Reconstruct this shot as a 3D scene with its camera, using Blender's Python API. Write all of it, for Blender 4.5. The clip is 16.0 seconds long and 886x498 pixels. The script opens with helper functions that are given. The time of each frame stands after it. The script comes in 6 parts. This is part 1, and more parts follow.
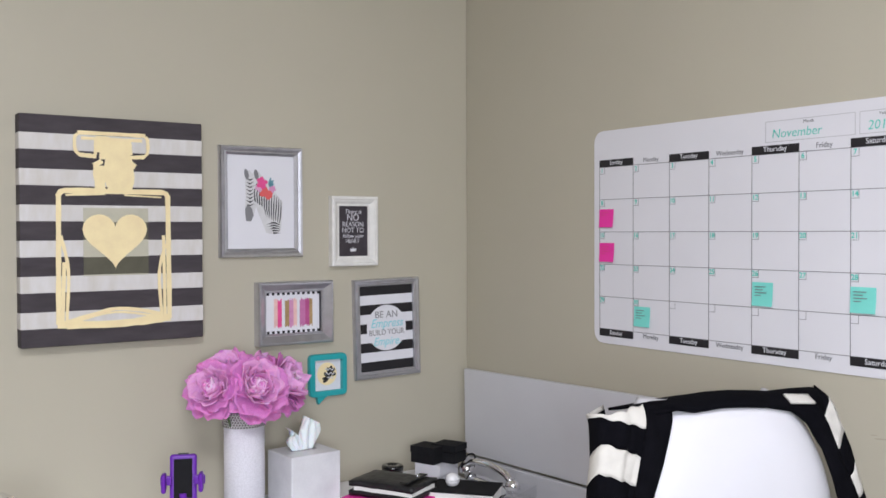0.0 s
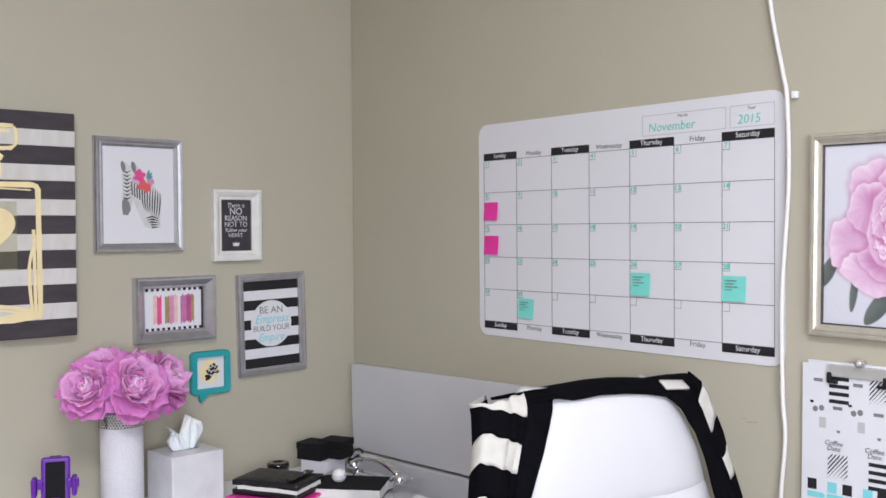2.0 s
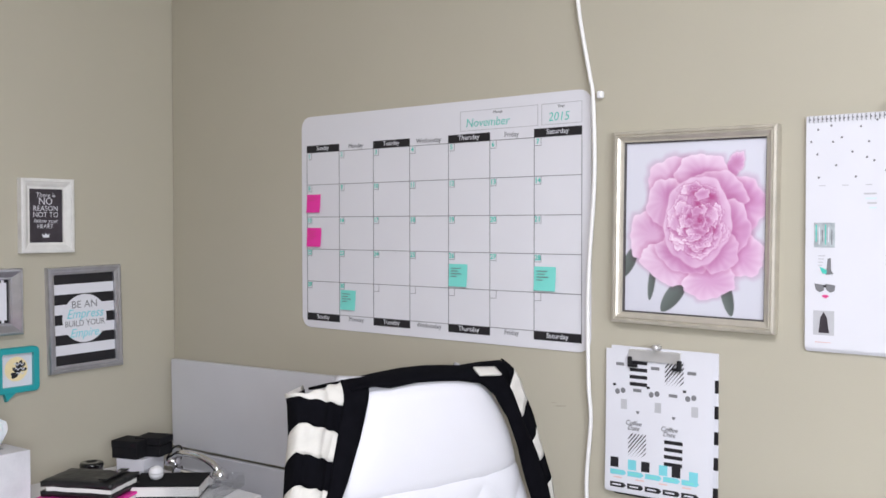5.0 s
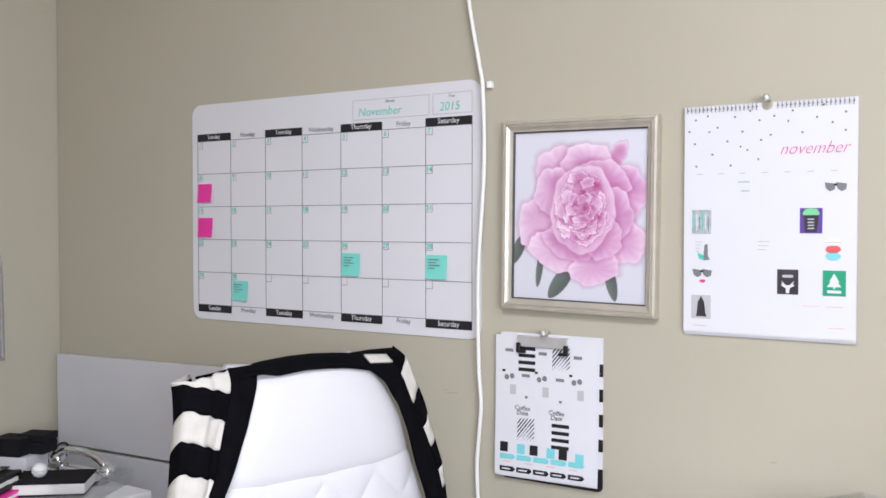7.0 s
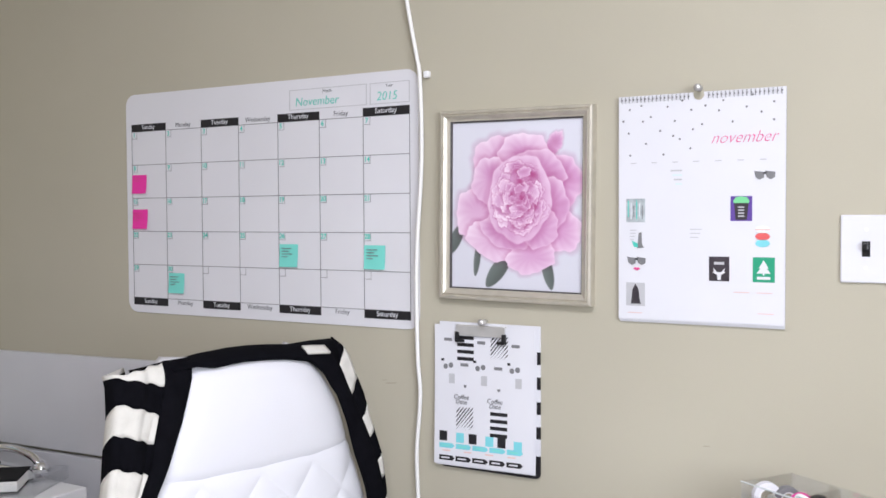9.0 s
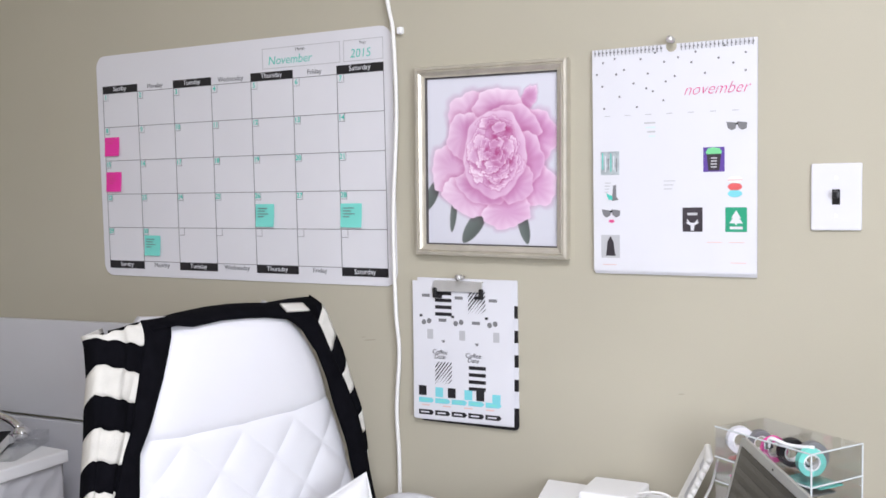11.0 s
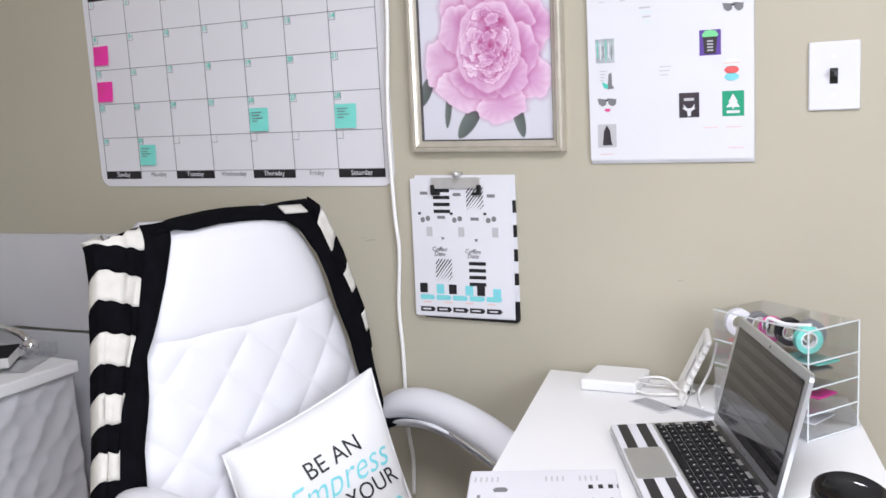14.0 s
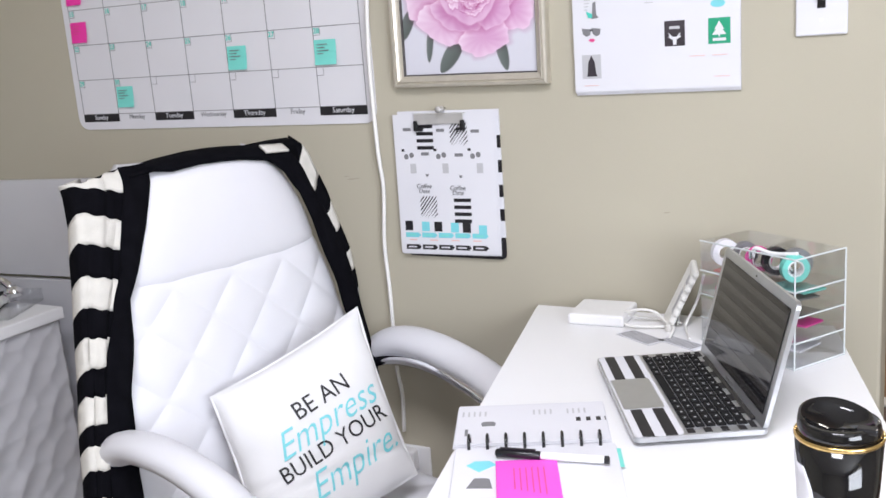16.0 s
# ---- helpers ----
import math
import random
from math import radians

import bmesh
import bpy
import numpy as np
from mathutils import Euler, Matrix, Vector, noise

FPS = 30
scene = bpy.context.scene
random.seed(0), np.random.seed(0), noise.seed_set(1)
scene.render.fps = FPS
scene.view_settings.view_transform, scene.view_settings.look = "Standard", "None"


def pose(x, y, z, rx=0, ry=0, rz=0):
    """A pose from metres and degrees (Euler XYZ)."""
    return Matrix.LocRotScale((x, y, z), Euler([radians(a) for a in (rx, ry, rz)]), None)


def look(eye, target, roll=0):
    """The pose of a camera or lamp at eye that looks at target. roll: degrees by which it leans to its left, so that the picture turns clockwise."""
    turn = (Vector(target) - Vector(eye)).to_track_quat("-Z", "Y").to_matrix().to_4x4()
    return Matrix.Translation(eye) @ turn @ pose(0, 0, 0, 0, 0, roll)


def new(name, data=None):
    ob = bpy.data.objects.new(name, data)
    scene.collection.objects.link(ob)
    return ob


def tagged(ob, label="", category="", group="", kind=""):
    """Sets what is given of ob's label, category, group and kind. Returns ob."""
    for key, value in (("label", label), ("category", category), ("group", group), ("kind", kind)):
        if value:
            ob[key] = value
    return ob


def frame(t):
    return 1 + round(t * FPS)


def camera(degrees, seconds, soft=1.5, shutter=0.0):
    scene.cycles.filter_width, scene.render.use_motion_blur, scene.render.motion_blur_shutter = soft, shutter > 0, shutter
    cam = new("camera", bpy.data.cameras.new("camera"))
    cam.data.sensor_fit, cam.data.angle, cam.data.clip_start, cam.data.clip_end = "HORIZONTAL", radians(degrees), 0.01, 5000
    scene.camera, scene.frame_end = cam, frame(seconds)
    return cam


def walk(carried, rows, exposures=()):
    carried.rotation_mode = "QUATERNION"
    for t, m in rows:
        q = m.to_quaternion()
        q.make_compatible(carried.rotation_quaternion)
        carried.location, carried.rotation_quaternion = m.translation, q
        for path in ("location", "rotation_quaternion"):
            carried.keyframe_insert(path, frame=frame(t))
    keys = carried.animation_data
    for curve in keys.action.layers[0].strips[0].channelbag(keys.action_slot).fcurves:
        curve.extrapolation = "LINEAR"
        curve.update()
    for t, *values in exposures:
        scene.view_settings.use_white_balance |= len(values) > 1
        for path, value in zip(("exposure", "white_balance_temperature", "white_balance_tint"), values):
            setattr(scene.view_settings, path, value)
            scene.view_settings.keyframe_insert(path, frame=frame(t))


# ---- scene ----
cam = camera(49.3, 16.0, soft=1.6)
PATH = [
    (0, (2.281, 0.721, 1.37), (0.643, 1.867, 1.335), -0.2),
    (0.5, (2.284, 0.733, 1.364), (0.676, 1.921, 1.329), -0.4),
    (1, (2.283, 0.74, 1.359), (0.711, 1.975, 1.322), -0.4),
    (1.5, (2.282, 0.738, 1.359), (0.746, 2.018, 1.32), -0.3),
    (2, (2.286, 0.741, 1.358), (0.784, 2.061, 1.318), -0.4),
    (2.5, (2.292, 0.743, 1.36), (0.823, 2.1, 1.317), -0.4),
    (3, (2.298, 0.742, 1.357), (0.873, 2.144, 1.315), -0.3),
    (3.5, (2.302, 0.737, 1.358), (0.917, 2.179, 1.314), -0.3),
    (4, (2.306, 0.743, 1.36), (0.971, 2.231, 1.31), -0.3),
    (6.5, (2.345, 0.753, 1.328), (1.198, 2.391, 1.282), 0.1),
    (7, (2.348, 0.758, 1.329), (1.25, 2.429, 1.276), 0.0),
    (7.5, (2.352, 0.761, 1.328), (1.28, 2.449, 1.271), 0.1),
    (8, (2.354, 0.764, 1.328), (1.303, 2.465, 1.266), 0.1),
    (8.5, (2.357, 0.767, 1.329), (1.329, 2.481, 1.262), -0.1),
    (9, (2.361, 0.767, 1.325), (1.358, 2.496, 1.255), -0.3),
    (11.5, (2.367, 0.756, 1.304), (1.41, 2.503, 1.131), -1.4),
    (12, (2.371, 0.761, 1.3), (1.412, 2.504, 1.096), -1.7),
    (12.5, (2.368, 0.757, 1.301), (1.415, 2.5, 1.067), -2.1),
    (13, (2.37, 0.757, 1.293), (1.412, 2.492, 1.026), -2.3),
    (13.5, (2.373, 0.758, 1.283), (1.412, 2.487, 0.987), -2.7),
    (14, (2.371, 0.758, 1.281), (1.414, 2.484, 0.956), -3.2),
    (14.5, (2.372, 0.759, 1.275), (1.419, 2.482, 0.928), -3.3),
    (15, (2.371, 0.763, 1.274), (1.428, 2.483, 0.884), -3.6),
    (15.5, (2.37, 0.767, 1.272), (1.434, 2.484, 0.856), -3.9),
    (16, (2.369, 0.774, 1.27), (1.437, 2.487, 0.824), -4.3),
]
walk(cam, [(t, look(eye, target, roll)) for t, eye, target, roll in PATH])

# ---- light ----
world = bpy.data.worlds.new("world")
scene.world = world
world.use_nodes = True
sky = world.node_tree.nodes.new("ShaderNodeTexSky")
sky.sky_type, sky.sun_disc, sky.sun_elevation, sky.sun_rotation = "NISHITA", False, radians(40), radians(200)
world.node_tree.nodes["Background"].inputs[1].default_value = 0.1
world.node_tree.links.new(sky.outputs[0], world.node_tree.nodes["Background"].inputs[0])


def area(name, m, sx, sy, watts, colour):
    data = bpy.data.lights.new(name, "AREA")
    data.shape, data.size, data.size_y, data.energy, data.color = "RECTANGLE", sx, sy, watts, colour
    lamp = new(name, data)
    lamp.matrix_world = m
    return lamp


area("ceiling_light_lamp", look((2.3, 0.7, 2.44), (2.3, 0.7, 0)), 0.7, 0.7, 44, (0.905, 0.905, 1.0))
# Added fill that lifts the next room's floor; no fixture is known there.
area("next_room_added_fill", look((3.2, 6.0, 2.44), (3.2, 6.0, 0)), 1.0, 1.0, 70, (1.0, 0.96, 0.9))
# Added east fill to balance the two walls; its opening is never in view.
area("east_added_fill", look((4.19, -0.1, 1.55), (0.4, 1.5, 1.5)), 1.7, 1.25, 80, (0.865, 0.905, 1.0))
scene.view_settings.exposure = 0.22


# ---- materials ----
def mat(name, colour, rough=0.5, metal=0.0, vary=0.06, scale=8.0, bump=0.0, bump_scale=200.0, ior=1.45, coat=0.0, trans=0.0, sss=0.0, stretch=(1, 1, 1), dark=None):
    """A surface with two scales of colour variation and fine relief, in metres."""
    m = bpy.data.materials.new(name)
    m.use_nodes = True
    nt = m.node_tree
    b = nt.nodes["Principled BSDF"]
    b.inputs["Roughness"].default_value, b.inputs["Metallic"].default_value = rough, metal
    b.inputs["IOR"].default_value, b.inputs["Coat Weight"].default_value = ior, coat
    b.inputs["Transmission Weight"].default_value, b.inputs["Subsurface Weight"].default_value = trans, sss
    if sss:
        b.inputs["Subsurface Scale"].default_value = 0.01
    c = Vector(colour)
    b.inputs["Base Color"].default_value = (*c, 1)
    if vary or bump:
        tc = nt.nodes.new("ShaderNodeTexCoord")
        mp = nt.nodes.new("ShaderNodeMapping")
        mp.inputs["Scale"].default_value = stretch
        nt.links.new(tc.outputs["Object"], mp.inputs[0])
        n1 = nt.nodes.new("ShaderNodeTexNoise")
        n1.inputs["Scale"].default_value, n1.inputs["Detail"].default_value = scale, 5
        n2 = nt.nodes.new("ShaderNodeTexNoise")
        n2.inputs["Scale"].default_value, n2.inputs["Detail"].default_value = bump_scale, 3
        nt.links.new(mp.outputs[0], n1.inputs["Vector"])
        nt.links.new(mp.outputs[0], n2.inputs["Vector"])
        ramp = nt.nodes.new("ShaderNodeMix")
        ramp.data_type = "RGBA"
        d = Vector(dark) if dark else c * (1 - 2 * vary)
        ramp.inputs[6].default_value = (*d, 1)
        ramp.inputs[7].default_value = (*[min(v * (1 + vary * 0.6), 0.95) for v in c], 1)
        add = nt.nodes.new("ShaderNodeMath")
        add.operation = "MULTIPLY_ADD"
        add.inputs[1].default_value = 0.25
        nt.links.new(n2.outputs["Fac"], add.inputs[0])
        sh = nt.nodes.new("ShaderNodeMath")
        sh.operation = "MULTIPLY_ADD"
        sh.inputs[1].default_value, sh.inputs[2].default_value = 1.4, -0.33
        nt.links.new(n1.outputs["Fac"], sh.inputs[0])
        nt.links.new(sh.outputs[0], add.inputs[2])
        nt.links.new(add.outputs[0], ramp.inputs[0])
        nt.links.new(ramp.outputs[2], b.inputs["Base Color"])
        if bump:
            bp = nt.nodes.new("ShaderNodeBump")
            bp.inputs["Strength"].default_value, bp.inputs["Distance"].default_value = 1.0, bump
            nt.links.new(n2.outputs["Fac"], bp.inputs["Height"])
            nt.links.new(bp.outputs[0], b.inputs["Normal"])
    return m


M_WALL = mat("beige_wall_paint", (0.456, 0.425, 0.337), 0.55, vary=0.03, scale=2.5, bump=0.00015, bump_scale=350)
M_CEIL = mat("ceiling_paint", (0.8, 0.79, 0.76), 0.8, vary=0.02)
M_TRIM = mat("trim_paint", (0.8, 0.79, 0.76), 0.4, vary=0.02)
M_FLOOR = mat("wood_floor", (0.3, 0.17, 0.08), 0.4, vary=0.3, scale=5, bump=0.0003, bump_scale=60, stretch=(8, 0.8, 1))
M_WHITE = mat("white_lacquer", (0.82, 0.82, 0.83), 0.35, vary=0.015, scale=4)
M_BOARD = mat("white_board", (0.62, 0.62, 0.65), 0.4, vary=0.03, scale=5)
# Cabinet white set darker than its top, so body and front look shaded.
M_RELIEF_SHADED = mat("shaded_white_relief", (0.58, 0.58, 0.61), 0.35, vary=0.03, scale=6)
M_PAPER = mat("white_paper", (0.69, 0.69, 0.73), 0.7, vary=0.012, scale=12)
M_VINYL = mat("whiteboard_vinyl", (0.69, 0.685, 0.72), 0.38, vary=0.02, scale=5, bump=0.0006, bump_scale=5)
M_LEATHER = mat("white_leather", (0.67, 0.67, 0.705), 0.42, vary=0.015, scale=9, bump=0.0003, bump_scale=420)
M_FABRIC = mat("white_cotton", (0.74, 0.74, 0.75), 0.9, vary=0.02, scale=20, bump=0.0005, bump_scale=900)
M_KNITW = mat("ivory_knit", (0.66, 0.64, 0.59), 0.95, vary=0.08, scale=40, bump=0.0015, bump_scale=500)
M_KNITB = mat("black_knit", (0.005, 0.005, 0.007), 1.0, vary=0.25, scale=40, bump=0.0012, bump_scale=500, ior=1.12)
M_BLACK = mat("black_ink", (0.012, 0.011, 0.014), 0.5, vary=0.1)
M_GREYINK = mat("grey_ink", (0.2, 0.2, 0.21), 0.6, vary=0.05)
M_LIGHTINK = mat("pale_grey_ink", (0.5, 0.5, 0.52), 0.6, vary=0.05)
M_TEALINK = mat("turquoise_ink", (0.08, 0.58, 0.48), 0.6, vary=0.08)
M_CYAN = mat("aqua_print", (0.2, 0.62, 0.68), 0.6, vary=0.05)
M_PINKNOTE = mat("hot_pink_paper", (0.82, 0.04, 0.36), 0.6, vary=0.03)
M_TEALNOTE = mat("aqua_note_paper", (0.2, 0.68, 0.6), 0.65, vary=0.03)
M_PINKINK = mat("pink_ink", (0.75, 0.08, 0.28), 0.6, vary=0.1, scale=60)
M_CANVASB = mat("charcoal_canvas", (0.06, 0.05, 0.058), 0.75, vary=0.25, scale=14, bump=0.0004, bump_scale=700, stretch=(1, 4, 1))
M_CANVASW = mat("white_canvas", (0.66, 0.65, 0.66), 0.75, vary=0.05, scale=14, bump=0.0004, bump_scale=700, dark=(0.56, 0.53, 0.48), stretch=(4, 1, 1))
M_GOLD = mat("gold_foil", (0.95, 0.78, 0.46), 0.38, 0.15, vary=0.08, scale=25)
M_WASHW = mat("gold_wash_on_white", (0.5, 0.48, 0.38), 0.5, 0.1, vary=0.08, scale=25)
M_WASHB = mat("gold_wash_on_black", (0.1, 0.095, 0.065), 0.5, 0.1, vary=0.15, scale=25)
M_SILVER = mat("silver_frame_paint", (0.56, 0.56, 0.6), 0.3, 0.85, vary=0.1, scale=40)
M_CHAMP = mat("champagne_frame", (0.6, 0.56, 0.475), 0.35, 0.45, vary=0.1, scale=30)
M_CHAMPD = mat("dark_bead", (0.1, 0.09, 0.09), 0.4, 0.5, vary=0.2, scale=200)
M_WHITEFRAME = mat("distressed_white_wood", (0.74, 0.73, 0.7), 0.6, vary=0.08, scale=40, bump=0.0006, bump_scale=120)
M_TEAL = mat("teal_plastic", (0.02, 0.34, 0.36), 0.4, vary=0.04)
M_CHALK = mat("dark_plum_print", (0.05, 0.04, 0.05), 0.6, vary=0.3, scale=30)
M_CHROME = mat("chrome", (0.8, 0.8, 0.82), 0.08, 1.0, vary=0)
M_STEEL = mat("brushed_steel", (0.66, 0.65, 0.64), 0.35, 0.6, vary=0.05, scale=40)
M_ALU = mat("laptop_aluminium", (0.55, 0.56, 0.58), 0.35, 0.9, vary=0.03, scale=60)
M_PLASTB = mat("black_plastic", (0.012, 0.012, 0.014), 0.35, vary=0.1)
M_GLOSSB = mat("gloss_black", (0.006, 0.006, 0.007), 0.08, vary=0, coat=0.5)
M_CABLE = mat("white_cable", (0.8, 0.79, 0.77), 0.45, vary=0.02)
M_SCREEN = mat("screen_glass", (0.012, 0.012, 0.014), 0.05, vary=0, ior=1.4)
M_STRIPE = mat("dim_screen_stripe", (0.045, 0.042, 0.042), 0.06, vary=0.15, scale=30)
M_KEYS = mat("matt_black_key", (0.008, 0.008, 0.009), 0.75, vary=0.1, ior=1.3)
M_PURPLE = mat("purple_plastic", (0.13, 0.015, 0.36), 0.4, vary=0.05)
M_MARBLE = mat("white_marble", (0.74, 0.74, 0.76), 0.25, vary=0.1, scale=9, dark=(0.5, 0.5, 0.53))
M_GLITTER = mat("white_glitter", (0.78, 0.77, 0.83), 0.45, vary=0.12, scale=300, bump=0.0015, bump_scale=600)
M_RHINE = mat("rhinestone", (0.4, 0.4, 0.42), 0.15, 0.9, vary=0)
M_TISSUE = mat("tissue", (0.84, 0.84, 0.84), 0.9, vary=0.03, scale=30, sss=0.2)
M_LEATHB = mat("black_leather", (0.012, 0.012, 0.013), 0.42, vary=0.3, scale=30, bump=0.002, bump_scale=60)
M_CLOTHB = mat("black_book_cloth", (0.01, 0.01, 0.012), 0.8, vary=0.2, scale=60, ior=1.3)
M_PAGES = mat("page_edges", (0.78, 0.77, 0.74), 0.8, vary=0.06, scale=20, stretch=(1, 1, 60))
M_STEM = mat("green_stem", (0.07, 0.12, 0.04), 0.6, vary=0.2, scale=40)
M_RED = mat("coral_print", (0.72, 0.12, 0.12), 0.6, vary=0.1)
M_GREEN = mat("green_print", (0.02, 0.33, 0.18), 0.6, vary=0.06)
M_VIOLET = mat("violet_print", (0.12, 0.06, 0.32), 0.6, vary=0.08)
M_TAN = mat("tan_gold_print", (0.42, 0.28, 0.13), 0.6, vary=0.2, scale=60)
M_BLUSH = mat("blush_print", (0.78, 0.5, 0.46), 0.6, vary=0.1, scale=60)
PINKS = [mat("peony_print", c, 0.35, vary=0.14, scale=34, dark=d, stretch=(1, 1.6, 1)) for c, d in (
    ((0.6, 0.3, 0.47), (0.5, 0.19, 0.37)), ((0.65, 0.38, 0.54), (0.56, 0.28, 0.46)), ((0.52, 0.19, 0.37), (0.42, 0.11, 0.28)), ((0.74, 0.56, 0.68), (0.64, 0.42, 0.56)), ((0.44, 0.09, 0.25), (0.36, 0.05, 0.19)))]
M_PETALS = [mat("silk_petal", c, 0.7, vary=0.12, scale=25, sss=0.15, dark=d) for c, d in (
    ((0.7, 0.27, 0.58), (0.54, 0.13, 0.42)), ((0.8, 0.45, 0.7), (0.64, 0.22, 0.52)), ((0.88, 0.66, 0.8), (0.76, 0.42, 0.66)))]


def acrylic():
    m = bpy.data.materials.new("clear_acrylic")
    m.use_nodes = True
    nt = m.node_tree
    out = nt.nodes["Material Output"]
    tr, gl, mx, fr, pw = (nt.nodes.new("ShaderNode" + k) for k in ("BsdfTransparent", "BsdfGlossy", "MixShader", "LayerWeight", "Math"))
    tr.inputs[0].default_value = (0.985, 0.99, 0.995, 1)
    gl.inputs["Roughness"].default_value = 0.08
    pw.operation = "MULTIPLY_ADD"
    pw.inputs[1].default_value, pw.inputs[2].default_value = 0.4, 0.07
    fr.inputs[0].default_value = 0.25
    nt.links.new(fr.outputs["Facing"], pw.inputs[0])
    nt.links.new(pw.outputs[0], mx.inputs[0])
    nt.links.new(tr.outputs[0], mx.inputs[1])
    nt.links.new(gl.outputs[0], mx.inputs[2])
    nt.links.new(mx.outputs[0], out.inputs[0])
    return m


M_ACRYL = acrylic()
scene.cycles.transparent_max_bounces = 24


# ---- building blocks ----
def part(name, bm, material, parent=None, label="", smooth=False):
    me = bpy.data.meshes.new(name)
    if isinstance(bm, bmesh.types.BMesh):
        bm.to_mesh(me)
        bm.free()
    else:
        me = bm
    if not me.materials:
        me.materials.append(material)
    if smooth:
        for p in me.polygons:
            p.use_smooth = True
    ob = new(name, me)
    if parent:
        ob.parent = parent
    if label:
        ob["label"] = label
    return ob


def thing(name, m, label, category, group="", kind=""):
    ob = new(name)
    ob.empty_display_size = 0.05
    ob.matrix_world = m
    return tagged(ob, label, category, group, kind)


def add_box(bm, c, s, bevel=0.0, m=None, seg=2):
    r = bmesh.ops.create_cube(bm, size=1.0, matrix=(m or Matrix()) @ Matrix.Translation(c) @ Matrix.Diagonal((*s, 1)))
    if bevel:
        edges = list({e for v in r["verts"] for e in v.link_edges})
        bmesh.ops.bevel(bm, geom=edges, offset=bevel, segments=seg, affect="EDGES", profile=0.5)
    return bm


def box(c, s, bevel=0.0, m=None, seg=2):
    return add_box(bmesh.new(), c, s, bevel, m, seg)


def add_poly(bm, pts, z0, z1, m=None):
    """A flat outline in x and y, drawn out from z0 to z1."""
    m = m or Matrix()
    lo = [bm.verts.new(m @ Vector((x, y, z0))) for x, y in pts]
    hi = [bm.verts.new(m @ Vector((x, y, z1))) for x, y in pts]
    n = len(pts)
    bm.faces.new(hi)
    bm.faces.new(lo[::-1])
    for i in range(n):
        bm.faces.new((lo[i], lo[(i + 1) % n], hi[(i + 1) % n], hi[i]))
    return bm


def poly(pts, z0, z1, m=None):
    bm = add_poly(bmesh.new(), pts, z0, z1, m)
    bmesh.ops.recalc_face_normals(bm, faces=bm.faces)
    return bm


def rect(x0, y0, x1, y1):
    return [(x0, y0), (x1, y0), (x1, y1), (x0, y1)]


def rrect(x0, y0, x1, y1, r, n=5):
    pts = []
    for cx, cy, a in ((x1 - r, y0 + r, -90), (x1 - r, y1 - r, 0), (x0 + r, y1 - r, 90), (x0 + r, y0 + r, 180)):
        pts += [(cx + r * math.cos(radians(a + 90 * i / n)), cy + r * math.sin(radians(a + 90 * i / n))) for i in range(n + 1)]
    return pts


def ellipse(cx, cy, rx, ry, n=28, turn=0.0):
    c, s = math.cos(turn), math.sin(turn)
    return [(cx + rx * math.cos(a) * c - ry * math.sin(a) * s, cy + rx * math.cos(a) * s + ry * math.sin(a) * c) for a in (2 * math.pi * i / n for i in range(n))]


def add_tube(bm, pts, r, seg=10, closed=False, flat=1.0):
    """A round bar along points; r is one radius or one for each point."""
    pts = [Vector(p) for p in pts]
    n = len(pts)
    rings, side = [], None
    for i, p in enumerate(pts):
        a = pts[(i - 1) % n] if closed or i else p
        b = pts[(i + 1) % n] if closed or i < n - 1 else p
        d = (b - a).normalized()
        if side is None:
            side = d.cross(Vector((0, 0, 1)) if abs(d.z) < 0.9 else Vector((1, 0, 0))).normalized()
        side = (side - d * side.dot(d)).normalized()
        up = d.cross(side)
        rad = r[i] if isinstance(r, (list, tuple)) else r
        rings.append([bm.verts.new(p + side * rad * math.cos(2 * math.pi * k / seg) + up * rad * flat * math.sin(2 * math.pi * k / seg)) for k in range(seg)])
    for i in range(n if closed else n - 1):
        a, b = rings[i], rings[(i + 1) % n]
        for k in range(seg):
            bm.faces.new((a[k], a[(k + 1) % seg], b[(k + 1) % seg], b[k]))
    if not closed:
        bm.faces.new(rings[0][::-1])
        bm.faces.new(rings[-1])
    return bm


def tube(pts, r, seg=10, closed=False, flat=1.0):
    bm = add_tube(bmesh.new(), pts, r, seg, closed, flat)
    bmesh.ops.recalc_face_normals(bm, faces=bm.faces)
    return bm


def curve_points(ctrl, n=8):
    """A smooth line through control points."""
    c = [Vector(p) for p in ctrl]
    c = [2 * c[0] - c[1]] + c + [2 * c[-1] - c[-2]]
    out = []
    for i in range(1, len(c) - 2):
        for k in range(n):
            t = k / n
            out.append(0.5 * (2 * c[i] + (c[i + 1] - c[i - 1]) * t + (2 * c[i - 1] - 5 * c[i] + 4 * c[i + 1] - c[i + 2]) * t * t + (3 * c[i] - c[i - 1] - 3 * c[i + 1] + c[i + 2]) * t ** 3))
    return out + [c[-2]]


def lathe(profile, seg=40, caps=True):
    bm = bmesh.new()
    rings = [[bm.verts.new((r * math.cos(2 * math.pi * k / seg), r * math.sin(2 * math.pi * k / seg), z)) for k in range(seg)] for r, z in profile]
    for a, b in zip(rings, rings[1:]):
        for k in range(seg):
            bm.faces.new((a[k], a[(k + 1) % seg], b[(k + 1) % seg], b[k]))
    if caps:
        bm.faces.new(rings[0][::-1])
        bm.faces.new(rings[-1])
    bmesh.ops.recalc_face_normals(bm, faces=bm.faces)
    return bm


